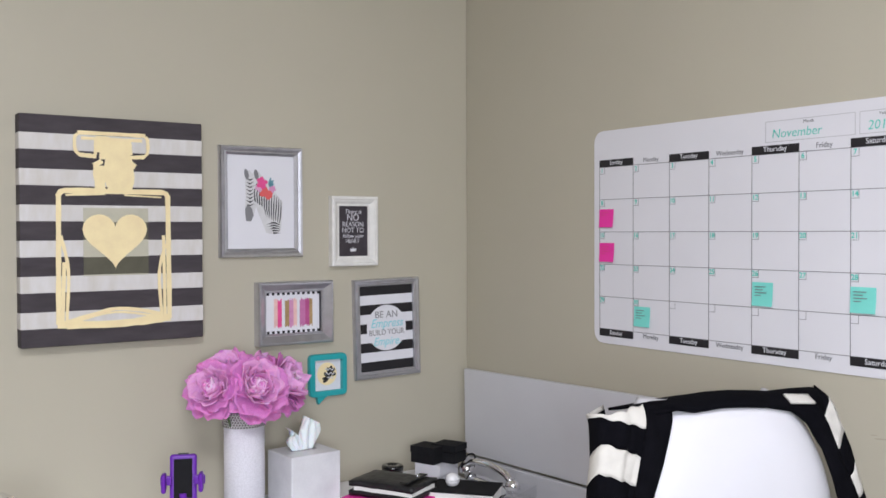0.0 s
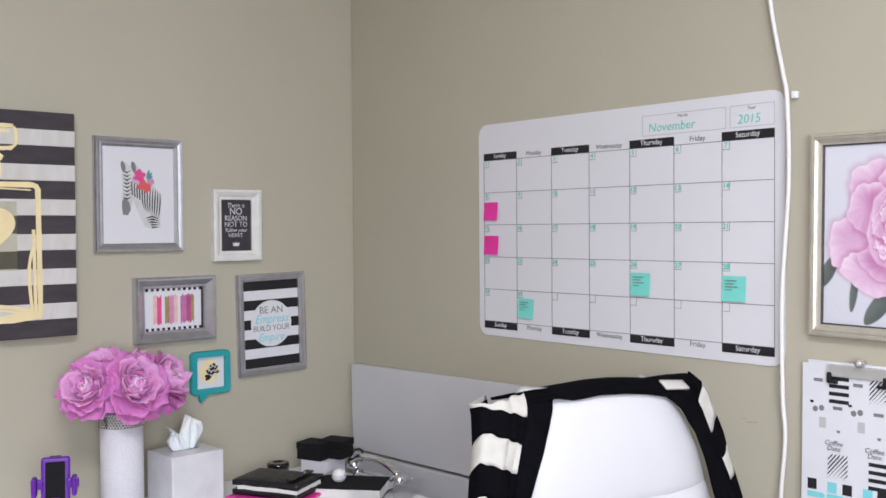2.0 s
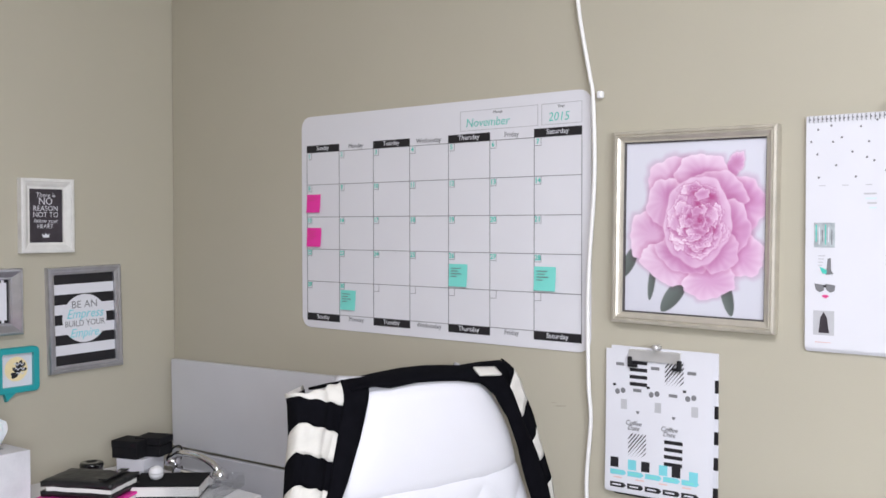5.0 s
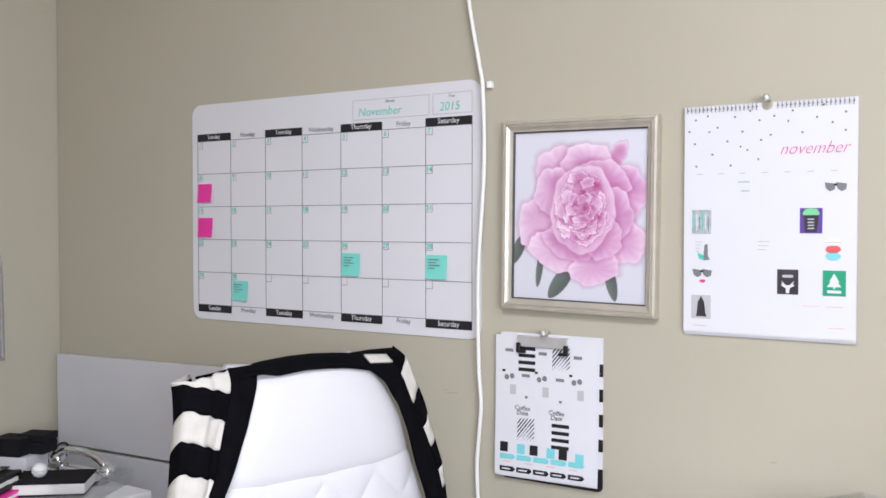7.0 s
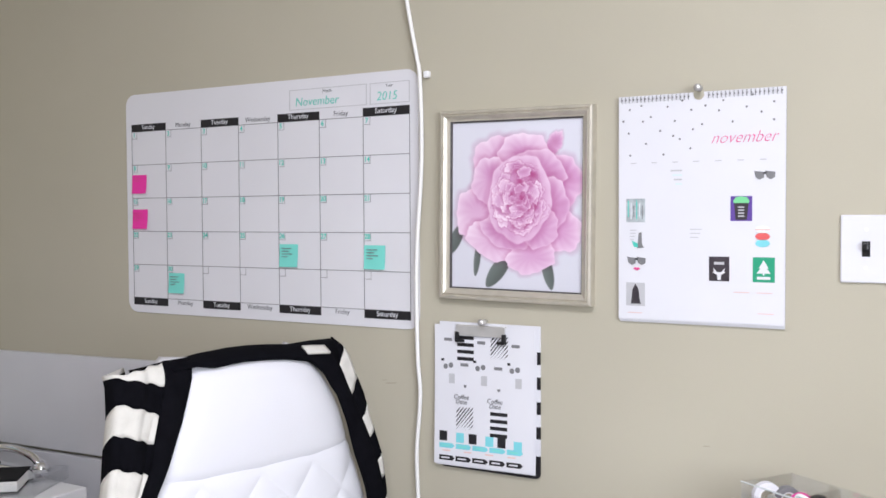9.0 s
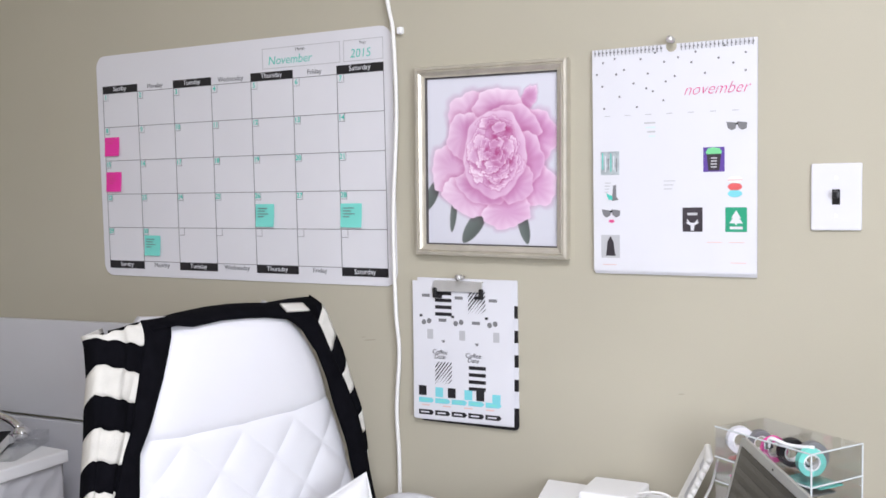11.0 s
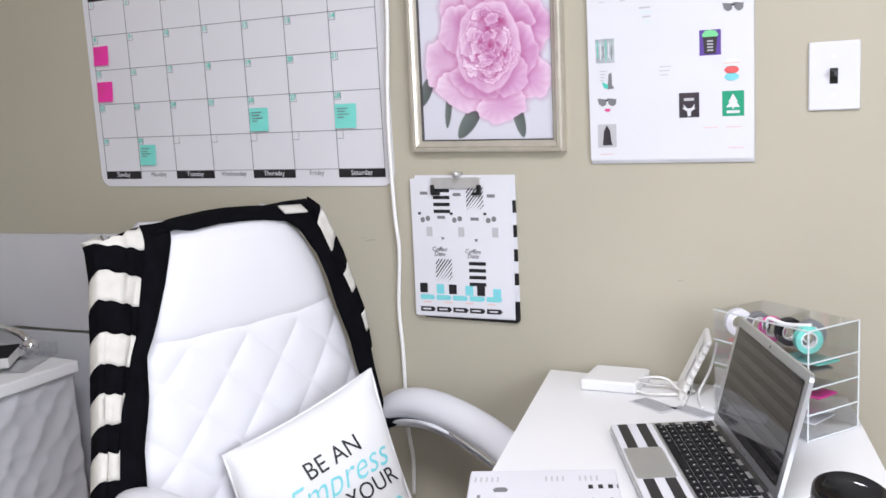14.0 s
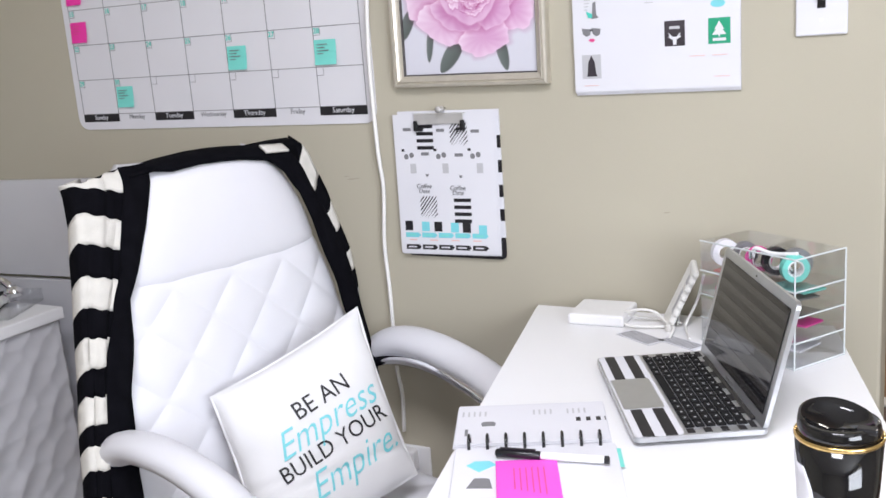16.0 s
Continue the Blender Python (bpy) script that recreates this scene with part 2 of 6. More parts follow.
def moulding(w, h, profile):
    """A picture frame's moulding: profile is (inset from the outer edge, height), mitred at the corners."""
    bm = bmesh.new()
    rings = []
    for d, z in profile:
        x, y = w / 2 - d, h / 2 - d
        rings.append([bm.verts.new(p) for p in ((-x, -y, z), (x, -y, z), (x, y, z), (-x, y, z))])
    n = len(rings)
    for i in range(n):
        a, b = rings[i], rings[(i + 1) % n]
        for k in range(4):
            bm.faces.new((a[k], a[(k + 1) % 4], b[(k + 1) % 4], b[k]))
    bmesh.ops.recalc_face_normals(bm, faces=bm.faces)
    return bm


def lettering(text, size, material, parent, m, name="lettering", shear=0.0, bold=0.0, squeeze=1.0, align="CENTER"):
    """Words in the built-in font as a thin mesh."""
    cu = bpy.data.curves.new(name, "FONT")
    cu.body, cu.size, cu.align_x, cu.align_y, cu.shear, cu.extrude, cu.offset = text, size, align, "CENTER", shear, 0.0002, bold
    cu.resolution_u = 3
    tmp = bpy.data.objects.new(name, cu)
    scene.collection.objects.link(tmp)
    bpy.context.view_layer.update()
    me = bpy.data.meshes.new_from_object(tmp.evaluated_get(bpy.context.evaluated_depsgraph_get()))
    bpy.data.objects.remove(tmp)
    bpy.data.curves.remove(cu)
    me.name = name
    me.transform(m @ Matrix.Diagonal((squeeze, 1, 1, 1)))
    me.materials.clear()
    return part(name, me, material, parent)


def shell(rows, thickness, out=None):
    """A thin closed sheet over rows of points; thickness lies behind it."""
    bm = bmesh.new()
    n, m = len(rows), len(rows[0])
    V = [[Vector(p) for p in r] for r in rows]

    def normal(i, j):
        a = V[min(i + 1, n - 1)][j] - V[max(i - 1, 0)][j]
        b = V[i][min(j + 1, m - 1)] - V[i][max(j - 1, 0)]
        return a.cross(b).normalized()
    A = [[bm.verts.new(V[i][j]) for j in range(m)] for i in range(n)]
    B = [[bm.verts.new(V[i][j] - normal(i, j) * thickness) for j in range(m)] for i in range(n)]
    for i in range(n - 1):
        for j in range(m - 1):
            bm.faces.new((A[i][j], A[i + 1][j], A[i + 1][j + 1], A[i][j + 1]))
            bm.faces.new((B[i][j], B[i][j + 1], B[i + 1][j + 1], B[i + 1][j]))
    for i in range(n - 1):
        for j in (0, m - 1):
            bm.faces.new((A[i][j], B[i][j], B[i + 1][j], A[i + 1][j]))
    for j in range(m - 1):
        for i in (0, n - 1):
            bm.faces.new((A[i][j], A[i][j + 1], B[i][j + 1], B[i][j]))
    bmesh.ops.recalc_face_normals(bm, faces=bm.faces)
    return bm


T = Matrix.Translation


def on_a(y, z, out=0.0):
    """A thing on the wall x = 0: its x runs along the wall, its y up, its z into the room."""
    return Matrix(((0, 0, 1, out), (1, 0, 0, y), (0, 1, 0, z), (0, 0, 0, 1)))


def on_b(x, z, out=0.0):
    """The same on the wall y = 2.4."""
    return Matrix(((1, 0, 0, x), (0, 0, -1, 2.4 - out), (0, 1, 0, z), (0, 0, 0, 1)))


# ---- setting ----
def structure(name, bm, material, label, category):
    ob = part(name, bm, material)
    return tagged(ob, label, category, kind="structure")


structure("floor", box((2.4, 1.0, -0.05), (5.2, 5.9, 0.1)), mat("dark_floor", (0.12, 0.07, 0.045), 0.5, vary=0.2, scale=5), "dark brown floor of the home office", "floor")
structure("floor_2", box((3.4, 6.8, -0.05), (5.2, 5.7, 0.1)), M_FLOOR, "golden brown wooden floor of the next room", "floor")
structure("trim", box((3.4, 3.95, 0.006), (5.2, 0.06, 0.012), 0.003), M_TRIM, "pale threshold strip between two floors", "threshold")
structure("ceiling", box((2.9, 3.9, 2.55), (6.4, 11.8, 0.1)), M_CEIL, "plain white painted ceiling of the office", "ceiling")
structure("wall_west", box((-0.06, 0.3, 1.25), (0.12, 4.44, 2.5)), M_WALL, "smooth beige painted wall with framed prints", "wall")
structure("wall_north", box((1.1375, 2.46, 1.25), (2.275, 0.12, 2.5), 0.006), M_WALL, "smooth beige painted wall with calendars, ends at an opening", "wall")
structure("wall_north_2", box((3.75, 2.46, 1.25), (0.9, 0.12, 2.5)), M_WALL, "beige painted wall beyond the opening", "wall")
# Unseen wall; the gap is added to go with the east fill.
east = bmesh.new()
for c, q in (((4.26, -1.45, 1.25), (0.12, 0.9, 2.5)), ((4.26, 2.25, 1.25), (0.12, 2.9, 2.5)), ((4.26, -0.1, 0.45), (0.12, 1.8, 0.9)), ((4.26, -0.1, 2.33), (0.12, 1.8, 0.34))):
    add_box(east, c, q)
structure("wall_east", east, M_WALL, "unseen beige side wall with an added opening behind the fill light", "wall")
structure("wall_hall", box((3.4, 9.7, 1.25), (5.4, 0.12, 2.5)), M_WALL, "plain beige far wall of the next room", "wall")
structure("wall_hall_2", box((0.74, 6.08, 1.25), (0.12, 7.1, 2.5)), M_WALL, "plain beige side wall of the next room", "wall")
structure("wall_hall_3", box((6.06, 6.08, 1.25), (0.12, 7.1, 2.5)), M_WALL, "plain beige side wall of the next room", "wall")
structure("wall_north_3", box((5.1, 2.46, 1.25), (1.8, 0.12, 2.5)), M_WALL, "plain beige wall of the next room", "wall")
structure("wall_south", box((2.1, -1.86, 1.25), (4.2, 0.12, 2.5)), M_WALL, "plain beige painted wall", "wall")

M_SCUFF = mat("wall_scuff", (0.4, 0.36, 0.29), 0.6, vary=0.1, scale=60)
for x, z, w, h in ((1.29, 0.985, 0.03, 0.003), (1.275, 0.99, 0.014, 0.002), (1.93, 0.93, 0.012, 0.002)):
    structure("wall_mark", poly(ellipse(x, z, w / 2, h / 2, 14, 0.1), 0.0003, 0.0006, on_b(0, 0)), M_SCUFF, "faint brown scuff mark on the beige wall", "scuff")


# ---- calendar on the wall ----
def wall_planner():
    t = thing("whiteboard_calendar", on_b(0.955, 1.357), "white vinyl dry-erase month calendar stuck flat on beige wall", "calendar")
    sheet = bmesh.new()
    pts = rrect(-0.416, -0.26, 0.406, 0.258, 0.028)
    add_poly(sheet, pts, 0.0005, 0.003)
    part("sheet", sheet, M_VINYL, t)
    z0, z1 = 0.0032, 0.0036
    x0, x1, top, bot, hh, rh, cw = -0.397, 0.386, 0.187, -0.242, 0.0174, 0.0788, 0.1118
    w = 0.0007
    for c in range(8):
        part("grid_line", poly(rect(x0 + c * cw - w, bot, x0 + c * cw + w, top), z0, z1), M_GREYINK, t)
    for r in range(6):
        y = top - hh - r * rh
        part("grid_line", poly(rect(x0, y - w, x1, y + w), z0, z1 - 0.0001), M_GREYINK, t)
    for c in range(7):
        for r in range(5):
            x, y = x0 + c * cw, top - hh - r * rh
            part("date_box", poly([(x, y - 0.017), (x + 0.017, y - 0.017), (x + 0.017, y), (x + 0.016, y), (x + 0.016, y - 0.016), (x, y - 0.016)], z0, z1 - 0.0002), M_GREYINK, t)
    names = ("Sunday", "Monday", "Tuesday", "Wednesday", "Thursday", "Friday", "Saturday")
    for y in (top - hh, bot):
        for c, n in enumerate(names):
            x = x0 + c * cw
            if c % 2 == 0:
                part("header_bar", poly(rect(x, y, x + cw, y + hh), z0, z1 + 0.0002), M_BLACK, t, "black day header bar")
            lettering(n, 0.015, M_PAPER if c % 2 == 0 else M_GREYINK, t, T((x + cw / 2, y + hh / 2 + 0.001, z1 + 0.0004)), squeeze=1.0)
    for c, r in ((c, r) for r in range(5) for c in range(7)):
        d = r * 7 + c + 1
        if d <= 30:
            lettering(str(d), 0.015, M_TEALINK, t, T((x0 + c * cw + 0.0085, top - hh - r * rh - 0.0085, z1)), name="number", bold=0.0003)
    for a, b in ((0.083, 0.283), (0.291, 0.386)):
        bm = bmesh.new()
        for p in (rect(a, 0.193, b, 0.1944), rect(a, 0.2346, b, 0.236), rect(a, 0.193, a + 0.0014, 0.236), rect(b - 0.0014, 0.193, b, 0.236)):
            add_poly(bm, p, z0, z1)
        part("title_box", bm, M_LIGHTINK, t)
    lettering("Month", 0.009, M_GREYINK, t, T((0.183, 0.229, z1)))
    lettering("Year", 0.009, M_GREYINK, t, T((0.338, 0.229, z1)))
    lettering("November", 0.026, M_TEALINK, t, T((0.155, 0.209, z1)), name="handwriting", bold=-0.0002, shear=0.15)
    lettering("2015", 0.025, M_TEALINK, t, T((0.332, 0.208, z1)), name="handwriting", bold=-0.0002, shear=0.15)
    for c, r, dx, dy, w, h, m, colour in ((0, 1, 0.001, 0.011, 0.048, 0.044, M_PINKNOTE, "hot pink"), (0, 2, 0.001, 0.006, 0.05, 0.046, M_PINKNOTE, "hot pink"),
                                          (4, 3, 0.003, 0.004, 0.05, 0.049, M_TEALNOTE, "aqua"), (6, 3, 0.001, 0.004, 0.052, 0.049, M_TEALNOTE, "aqua"), (1, 4, 0.005, 0.014, 0.05, 0.047, M_TEALNOTE, "aqua")):
        n = thing("sticky_note", t.matrix_world @ T((x0 + c * cw + dx, top - hh - (r + 1) * rh + dy, 0.0042)), colour + " sticky note stuck on the month calendar", "sticky note", "notes on the calendar")
        rows = [[(u * w, q * h, 0.0006 + 0.004 * (1 - q) ** 2 * (0.6 + 0.4 * u)) for u in (1, 0.5, 0)] for q in (k / 4 for k in range(5))]
        bm = shell(rows, -0.0003)
        part("paper", bm, m, n)
        wr = bmesh.new()
        for k in range(4 if w > 0.049 else 2):
            add_poly(wr, rect(0.008, h * 0.8 - k * 0.006, 0.008 + (0.026, 0.019, 0.028, 0.015)[k], h * 0.8 - k * 0.006 + 0.0016), 0.0035, 0.0038)
        part("writing", wr, M_GREYINK if m is M_TEALNOTE else M_PINKINK, n)


wall_planner()


# ---- framed prints ----
def frame_part(t, w, h, width, depth, material, label, profile=None):
    prof = profile or [(0, 0.001), (0, depth * 0.7), (width * 0.12, depth), (width * 0.35, depth * 0.93), (width * 0.6, depth * 0.72), (width * 0.75, depth * 0.75), (width, depth * 0.5), (width, 0.001)]
    part("frame", moulding(w, h, prof), material, t, label)


def backing(t, w, h, material, z=0.004, name="print", label=""):
    return part(name, box((0, 0, z / 2 + 0.0005), (w, h, z)), material, t, label)


def peony_picture():
    w, h = 0.314, 0.36
    t = thing("framed_peony_photo", on_b(1.5735, 1.3425) @ pose(0, 0, 0, 0, 0, -0.7), "champagne-silver framed photograph of a pink peony on beige wall", "picture")
    frame_part(t, w, h, 0.022, 0.022, M_CHAMP, "champagne silver ribbed moulding", [(0, 0.001), (0, 0.017), (0.0016, 0.02), (0.0056, 0.0215), (0.0072, 0.0185), (0.0084, 0.0185), (0.0104, 0.021), (0.0144, 0.0175), (0.0168, 0.0145), (0.0204, 0.0135), (0.0204, 0.001)])
    part("beading", moulding(w, h, [(0.0196, 0.002), (0.0196, 0.0128), (0.0212, 0.0118), (0.0228, 0.0095), (0.0228, 0.002)]), M_CHAMPD, t, "dark beaded inner edge")
    iw, ih = w - 0.044, h - 0.044
    backing(t, iw, ih, M_PAPER, 0.005, "mount")
    nx, ny = 190, 225
    u, v = np.meshgrid((np.arange(nx) + 0.5) / nx, (np.arange(ny) + 0.5) / ny)
    asp = ih / iw
    rng = np.random.default_rng(5)

    def waves(x, y, scale, seed):
        """Smooth random shading from a few sine waves."""
        r = np.random.default_rng(seed)
        total = 0 * x
        for _ in range(7):
            a, f, ph = r.uniform(0, 6.283), r.uniform(0.5, 1.6) * scale, r.uniform(0, 6.283)
            total = total + np.sin(f * (x * np.cos(a) + y * np.sin(a)) + ph)
        return total / 7

    def step(a, b, x):
        k = np.clip((x - a) / (b - a), 0, 1)
        return k * k * (3 - 2 * k)
    pale, rose, deep = np.array((0.84, 0.68, 0.8)), np.array((0.6, 0.31, 0.52)), np.array((0.4, 0.07, 0.22))
    img = np.array((0.66, 0.66, 0.73)) * (1.03 - 0.1 * v + 0.05 * waves(u, v, 5, 1))[..., None]

    def lay(mask, colour):
        nonlocal img
        img = img * (1 - mask[..., None]) + colour * mask[..., None]

    def blade(x0, y0, x1, y1, wd):
        """A slender dark leaf from its root to its tip."""
        dx, dy = x1 - x0, (y1 - y0) * asp
        ln = math.hypot(dx, dy)
        p = ((u - x0) * dx + (v - y0) * asp * dy) / ln ** 2
        q = ((v - y0) * asp * dx - (u - x0) * dy) / ln
        edge = wd * np.sqrt(np.clip(p, 0, 1)) * (1 - np.clip(p, 0, 1)) ** 0.6 * 1.6
        lay(step(0.006, -0.006, np.abs(q) - edge) * ((p > 0) & (p < 1)), np.array((0.09, 0.105, 0.1)) * (1 + 0.7 * step(-wd, wd, q))[..., None])
    for leaf in ((0.08, 0.62, -0.02, 0.8, 0.06), (0.22, 0.72, 0.19, 0.93, 0.035), (0.45, 0.8, 0.28, 0.99, 0.075), (0.72, 0.78, 0.78, 0.99, 0.055)):
        blade(*leaf)

    def petal(cx, cy, rx, ry, turn, tone, ruffle=0.05, light=0.0):
        """One printed petal: paler towards its ruffled rim, streaked from its root, darkening what lies under it."""
        c, sn = math.cos(turn), math.sin(turn)
        x, y = u - cx, (v - cy) * asp
        p, q = (x * c + y * sn) / rx, (-x * sn + y * c) / ry
        a = np.arctan2(q, p)
        ph = rng.uniform(0, 6.283, 3)
        r = np.hypot(p, q) * (1 + ruffle * np.sin(5 * a + ph[0]) + ruffle * 0.6 * np.sin(9 * a + ph[1]) + 0.3 * ruffle * np.sin(17 * a + ph[2]))
        lay(0.6 * step(1.25, 0.97, r), img * np.array((0.8, 0.52, 0.68)))
        streak = 0.04 * np.sin(a * 13 + 4 * r + ph[0]) * r + 0.16 * waves(p, q, 4, int(ph[1] * 100))
        g = np.clip(tone - 0.04 - 0.14 * (u - 0.5) + 0.55 * (r ** 2 - 0.45) * (0.6 - 0.4 * q) + streak + light, 0, 1)[..., None]
        col = np.where(g < 0.5, deep + (rose - deep) * g * 2, rose + (pale - rose) * (g * 2 - 1))
        col = col + 0.16 * (pale - col) * step(0.86, 0.96, r)[..., None]
        lay(step(1.0, 0.955, r), col)
    for k in (( 0.79, 0.14, 0.055, 0.09, 0.5, 0.62), (0.36, 0.25, 0.2, 0.19, 0.6, 0.72), (0.56, 0.2, 0.2, 0.15, 0, 0.7), (0.82, 0.36, 0.19, 0.18, 0.3, 0.64), (0.83, 0.64, 0.17, 0.15, 0.5, 0.76),
              (0.2, 0.55, 0.17, 0.2, 0.1, 0.72), (0.32, 0.72, 0.22, 0.12, 0.4, 0.76), (0.62, 0.8, 0.19, 0.12, -0.2, 0.74), (0.3, 0.35, 0.14, 0.17, 0.2, 0.66), (0.68, 0.3, 0.2, 0.15, 0.3, 0.6), (0.74, 0.5, 0.16, 0.2, 0.1, 0.6), (0.42, 0.66, 0.2, 0.11, 0.35, 0.56), (0.68, 0.63, 0.15, 0.14, -0.6, 0.6)):
        petal(*k)
    petal(0.53, 0.46, 0.245, 0.31, 0.1, 0.56, 0.03)
    for k in range(90):
        a = rng.uniform(0, 6.283)
        d = math.sqrt(1 - k / 90) * 0.92
        cx, cy = 0.53 + 0.2 * d * math.cos(a), 0.45 + 0.2 * d * math.sin(a)
        size = 0.028 + 0.045 * d
        left = 0.2 * max(0, -math.cos(a)) * d + 0.1 * max(0, math.sin(a)) * d
        petal(cx, cy, size * rng.uniform(0.7, 1.2), size * rng.uniform(0.45, 0.8), a + 1.57 + rng.uniform(-0.6, 0.6), 0.34 + 0.2 * d + rng.choice((-0.22, 0, 0.12, 0.34)), 0.1, left)
    vx, vy = np.meshgrid(np.arange(nx + 1) / nx - 0.5, 0.5 - np.arange(ny + 1) / ny)
    idx = np.arange((nx + 1) * (ny + 1)).reshape(ny + 1, nx + 1)
    faces = np.stack((idx[1:, :-1], idx[1:, 1:], idx[:-1, 1:], idx[:-1, :-1]), -1).reshape(-1, 4)
    me = bpy.data.meshes.new("photo")
    me.from_pydata(np.stack((vx * iw, vy * ih, 0 * vx + 0.0062), -1).reshape(-1, 3).tolist(), [], faces.tolist())
    attr = me.color_attributes.new("print", "FLOAT_COLOR", "CORNER")
    rgba = np.concatenate((np.clip(img, 0, 0.9).reshape(-1, 3), np.ones((nx * ny, 1))), 1)
    attr.data.foreach_set("color", np.repeat(rgba, 4, 0).ravel())
    gloss = mat("photo_print", (0.6, 0.6, 0.6), 0.3, vary=0)
    node = gloss.node_tree.nodes.new("ShaderNodeVertexColor")
    node.layer_name = "print"
    gloss.node_tree.links.new(node.outputs[0], gloss.node_tree.nodes["Principled BSDF"].inputs["Base Color"])
    part("photo", me, gloss, t, "photograph of a pink peony on pale lilac ground")


peony_picture()


def canvas_print():
    w, h, d = 0.413, 0.514, 0.037
    t = thing("canvas_print", on_a(1.376, 1.3755), "striped black and white stretched canvas with gold perfume bottle", "canvas art")
    n = 13
    part("canvas", box((0, 0, d / 2), (w, h, d), 0.003), M_CANVASB, t)
    sh = h / n
    for k in range(n):
        if k % 2 == 1:
            y = -h / 2 + k * sh
            part("white_stripe", box((0, y + sh / 2, d / 2 + 0.0008), (w + 0.0012, sh * 0.97, d), 0.0028), M_CANVASW, t)
    z0, z1 = d + 0.001, d + 0.0022
    for k in range(n):
        y0, y1 = max(-0.102, -h / 2 + k * sh), min(0.052, -h / 2 + (k + 1) * sh)
        if y1 > y0:
            part("gold_wash", poly(rect(-0.073, y0, 0.074, y1), d + 0.0009, d + 0.0016), M_WASHW if k % 2 else M_WASHB, t, "thin gold wash behind the heart")
    heart = []
    for k in range(40):
        a = 2 * math.pi * k / 40
        heart.append((0.00455 * 16 * math.sin(a) ** 3 - 0.002, 0.0043 * (13 * math.cos(a) - 5 * math.cos(2 * a) - 2 * math.cos(3 * a) - math.cos(4 * a)) - 0.0135))
    part("gold_heart", poly(heart, z0, z1 + 0.0004), M_GOLD, t, "solid gold foil heart")
    rnd = random.Random(7)

    def stroke(pts, wd, jitter=0.15):
        bm = bmesh.new()
        c = []
        for x, y in pts:
            if y > 0.11:
                c.append(Vector((x * 0.98 - 0.0075, 0.09 + (y - 0.102) * 1.21, 0)))
            else:
                c.append(Vector((x * 1.08 - 0.0025, -0.213 + (y + 0.205) * 0.987, 0)))
        c = curve_points([(p.x, p.y, 0) for p in c], 6) if len(c) > 2 else [c[0].lerp(c[1], k / 8) for k in range(9)]
        left, right = [], []
        for i, p in enumerate(c):
            dd = (c[min(i + 1, len(c) - 1)] - c[max(i - 1, 0)]).normalized()
            nn = Vector((-dd.y, dd.x, 0)) * wd * 0.58 * (1 + rnd.uniform(-jitter, jitter))
            left.append(p + nn)
            right.append(p - nn)
        add_poly(bm, [(p.x, p.y) for p in right + left[::-1]], z0, z1 + rnd.uniform(0, 0.0004))
        bmesh.ops.recalc_face_normals(bm, faces=bm.faces)
        part("gold_stroke", bm, M_GOLD, t)
    for pts, wd in (([(-0.116, -0.2), (-0.114, 0.09)], 0.010), ([(-0.1, -0.2), (-0.096, -0.08), (-0.11, 0.0)], 0.006), ([(-0.108, -0.2), (-0.104, -0.06)], 0.007),
                    ([(0.116, -0.198), (0.114, 0.09)], 0.010), ([(0.099, -0.19), (0.094, -0.09), (0.108, -0.02)], 0.006), ([(0.106, -0.19), (0.104, 0.0)], 0.006),
                    ([(-0.116, 0.088), (-0.108, 0.1), (-0.09, 0.103)], 0.010), ([(0.116, 0.088), (0.108, 0.1), (0.09, 0.103)], 0.010),
                    ([(-0.1, 0.102), (0.1, 0.102)], 0.011), ([(-0.1, 0.092), (-0.02, 0.096)], 0.004), ([(0.02, 0.094), (0.1, 0.09)], 0.003),
                    ([(-0.118, -0.2), (0.0, -0.205), (0.118, -0.196)], 0.016), ([(-0.1, -0.207), (0.1, -0.203)], 0.009), ([(-0.1, -0.195), (-0.045, -0.18), (0.0, -0.17), (0.05, -0.175), (0.1, -0.188)], 0.007),
                    ([(-0.08, -0.194), (0.0, -0.178), (0.09, -0.192)], 0.004),
                    ([(-0.03, 0.105), (-0.03, 0.15)], 0.022), ([(0.012, 0.105), (0.012, 0.2)], 0.052), ([(-0.03, 0.15), (-0.036, 0.158)], 0.02), ([(0.042, 0.15), (0.05, 0.158)], 0.016),
                    ([(-0.026, 0.175), (-0.026, 0.205)], 0.022), ([(-0.018, 0.162), (-0.018, 0.205)], 0.02),
                    ([(-0.078, 0.21), (0.078, 0.21)], 0.008), ([(-0.078, 0.208), (-0.084, 0.2), (-0.083, 0.178), (-0.072, 0.168)], 0.006), ([(0.078, 0.208), (0.083, 0.2), (0.083, 0.178), (0.072, 0.168)], 0.006),
                    ([(-0.074, 0.169), (-0.036, 0.167)], 0.008), ([(0.074, 0.169), (0.04, 0.167)], 0.008), ([(-0.07, 0.2), (0.07, 0.2)], 0.006), ([(-0.038, 0.2), (-0.038, 0.17)], 0.006), ([(0.04, 0.2), (0.044, 0.172)], 0.006)):
        stroke(pts, wd)


canvas_print()


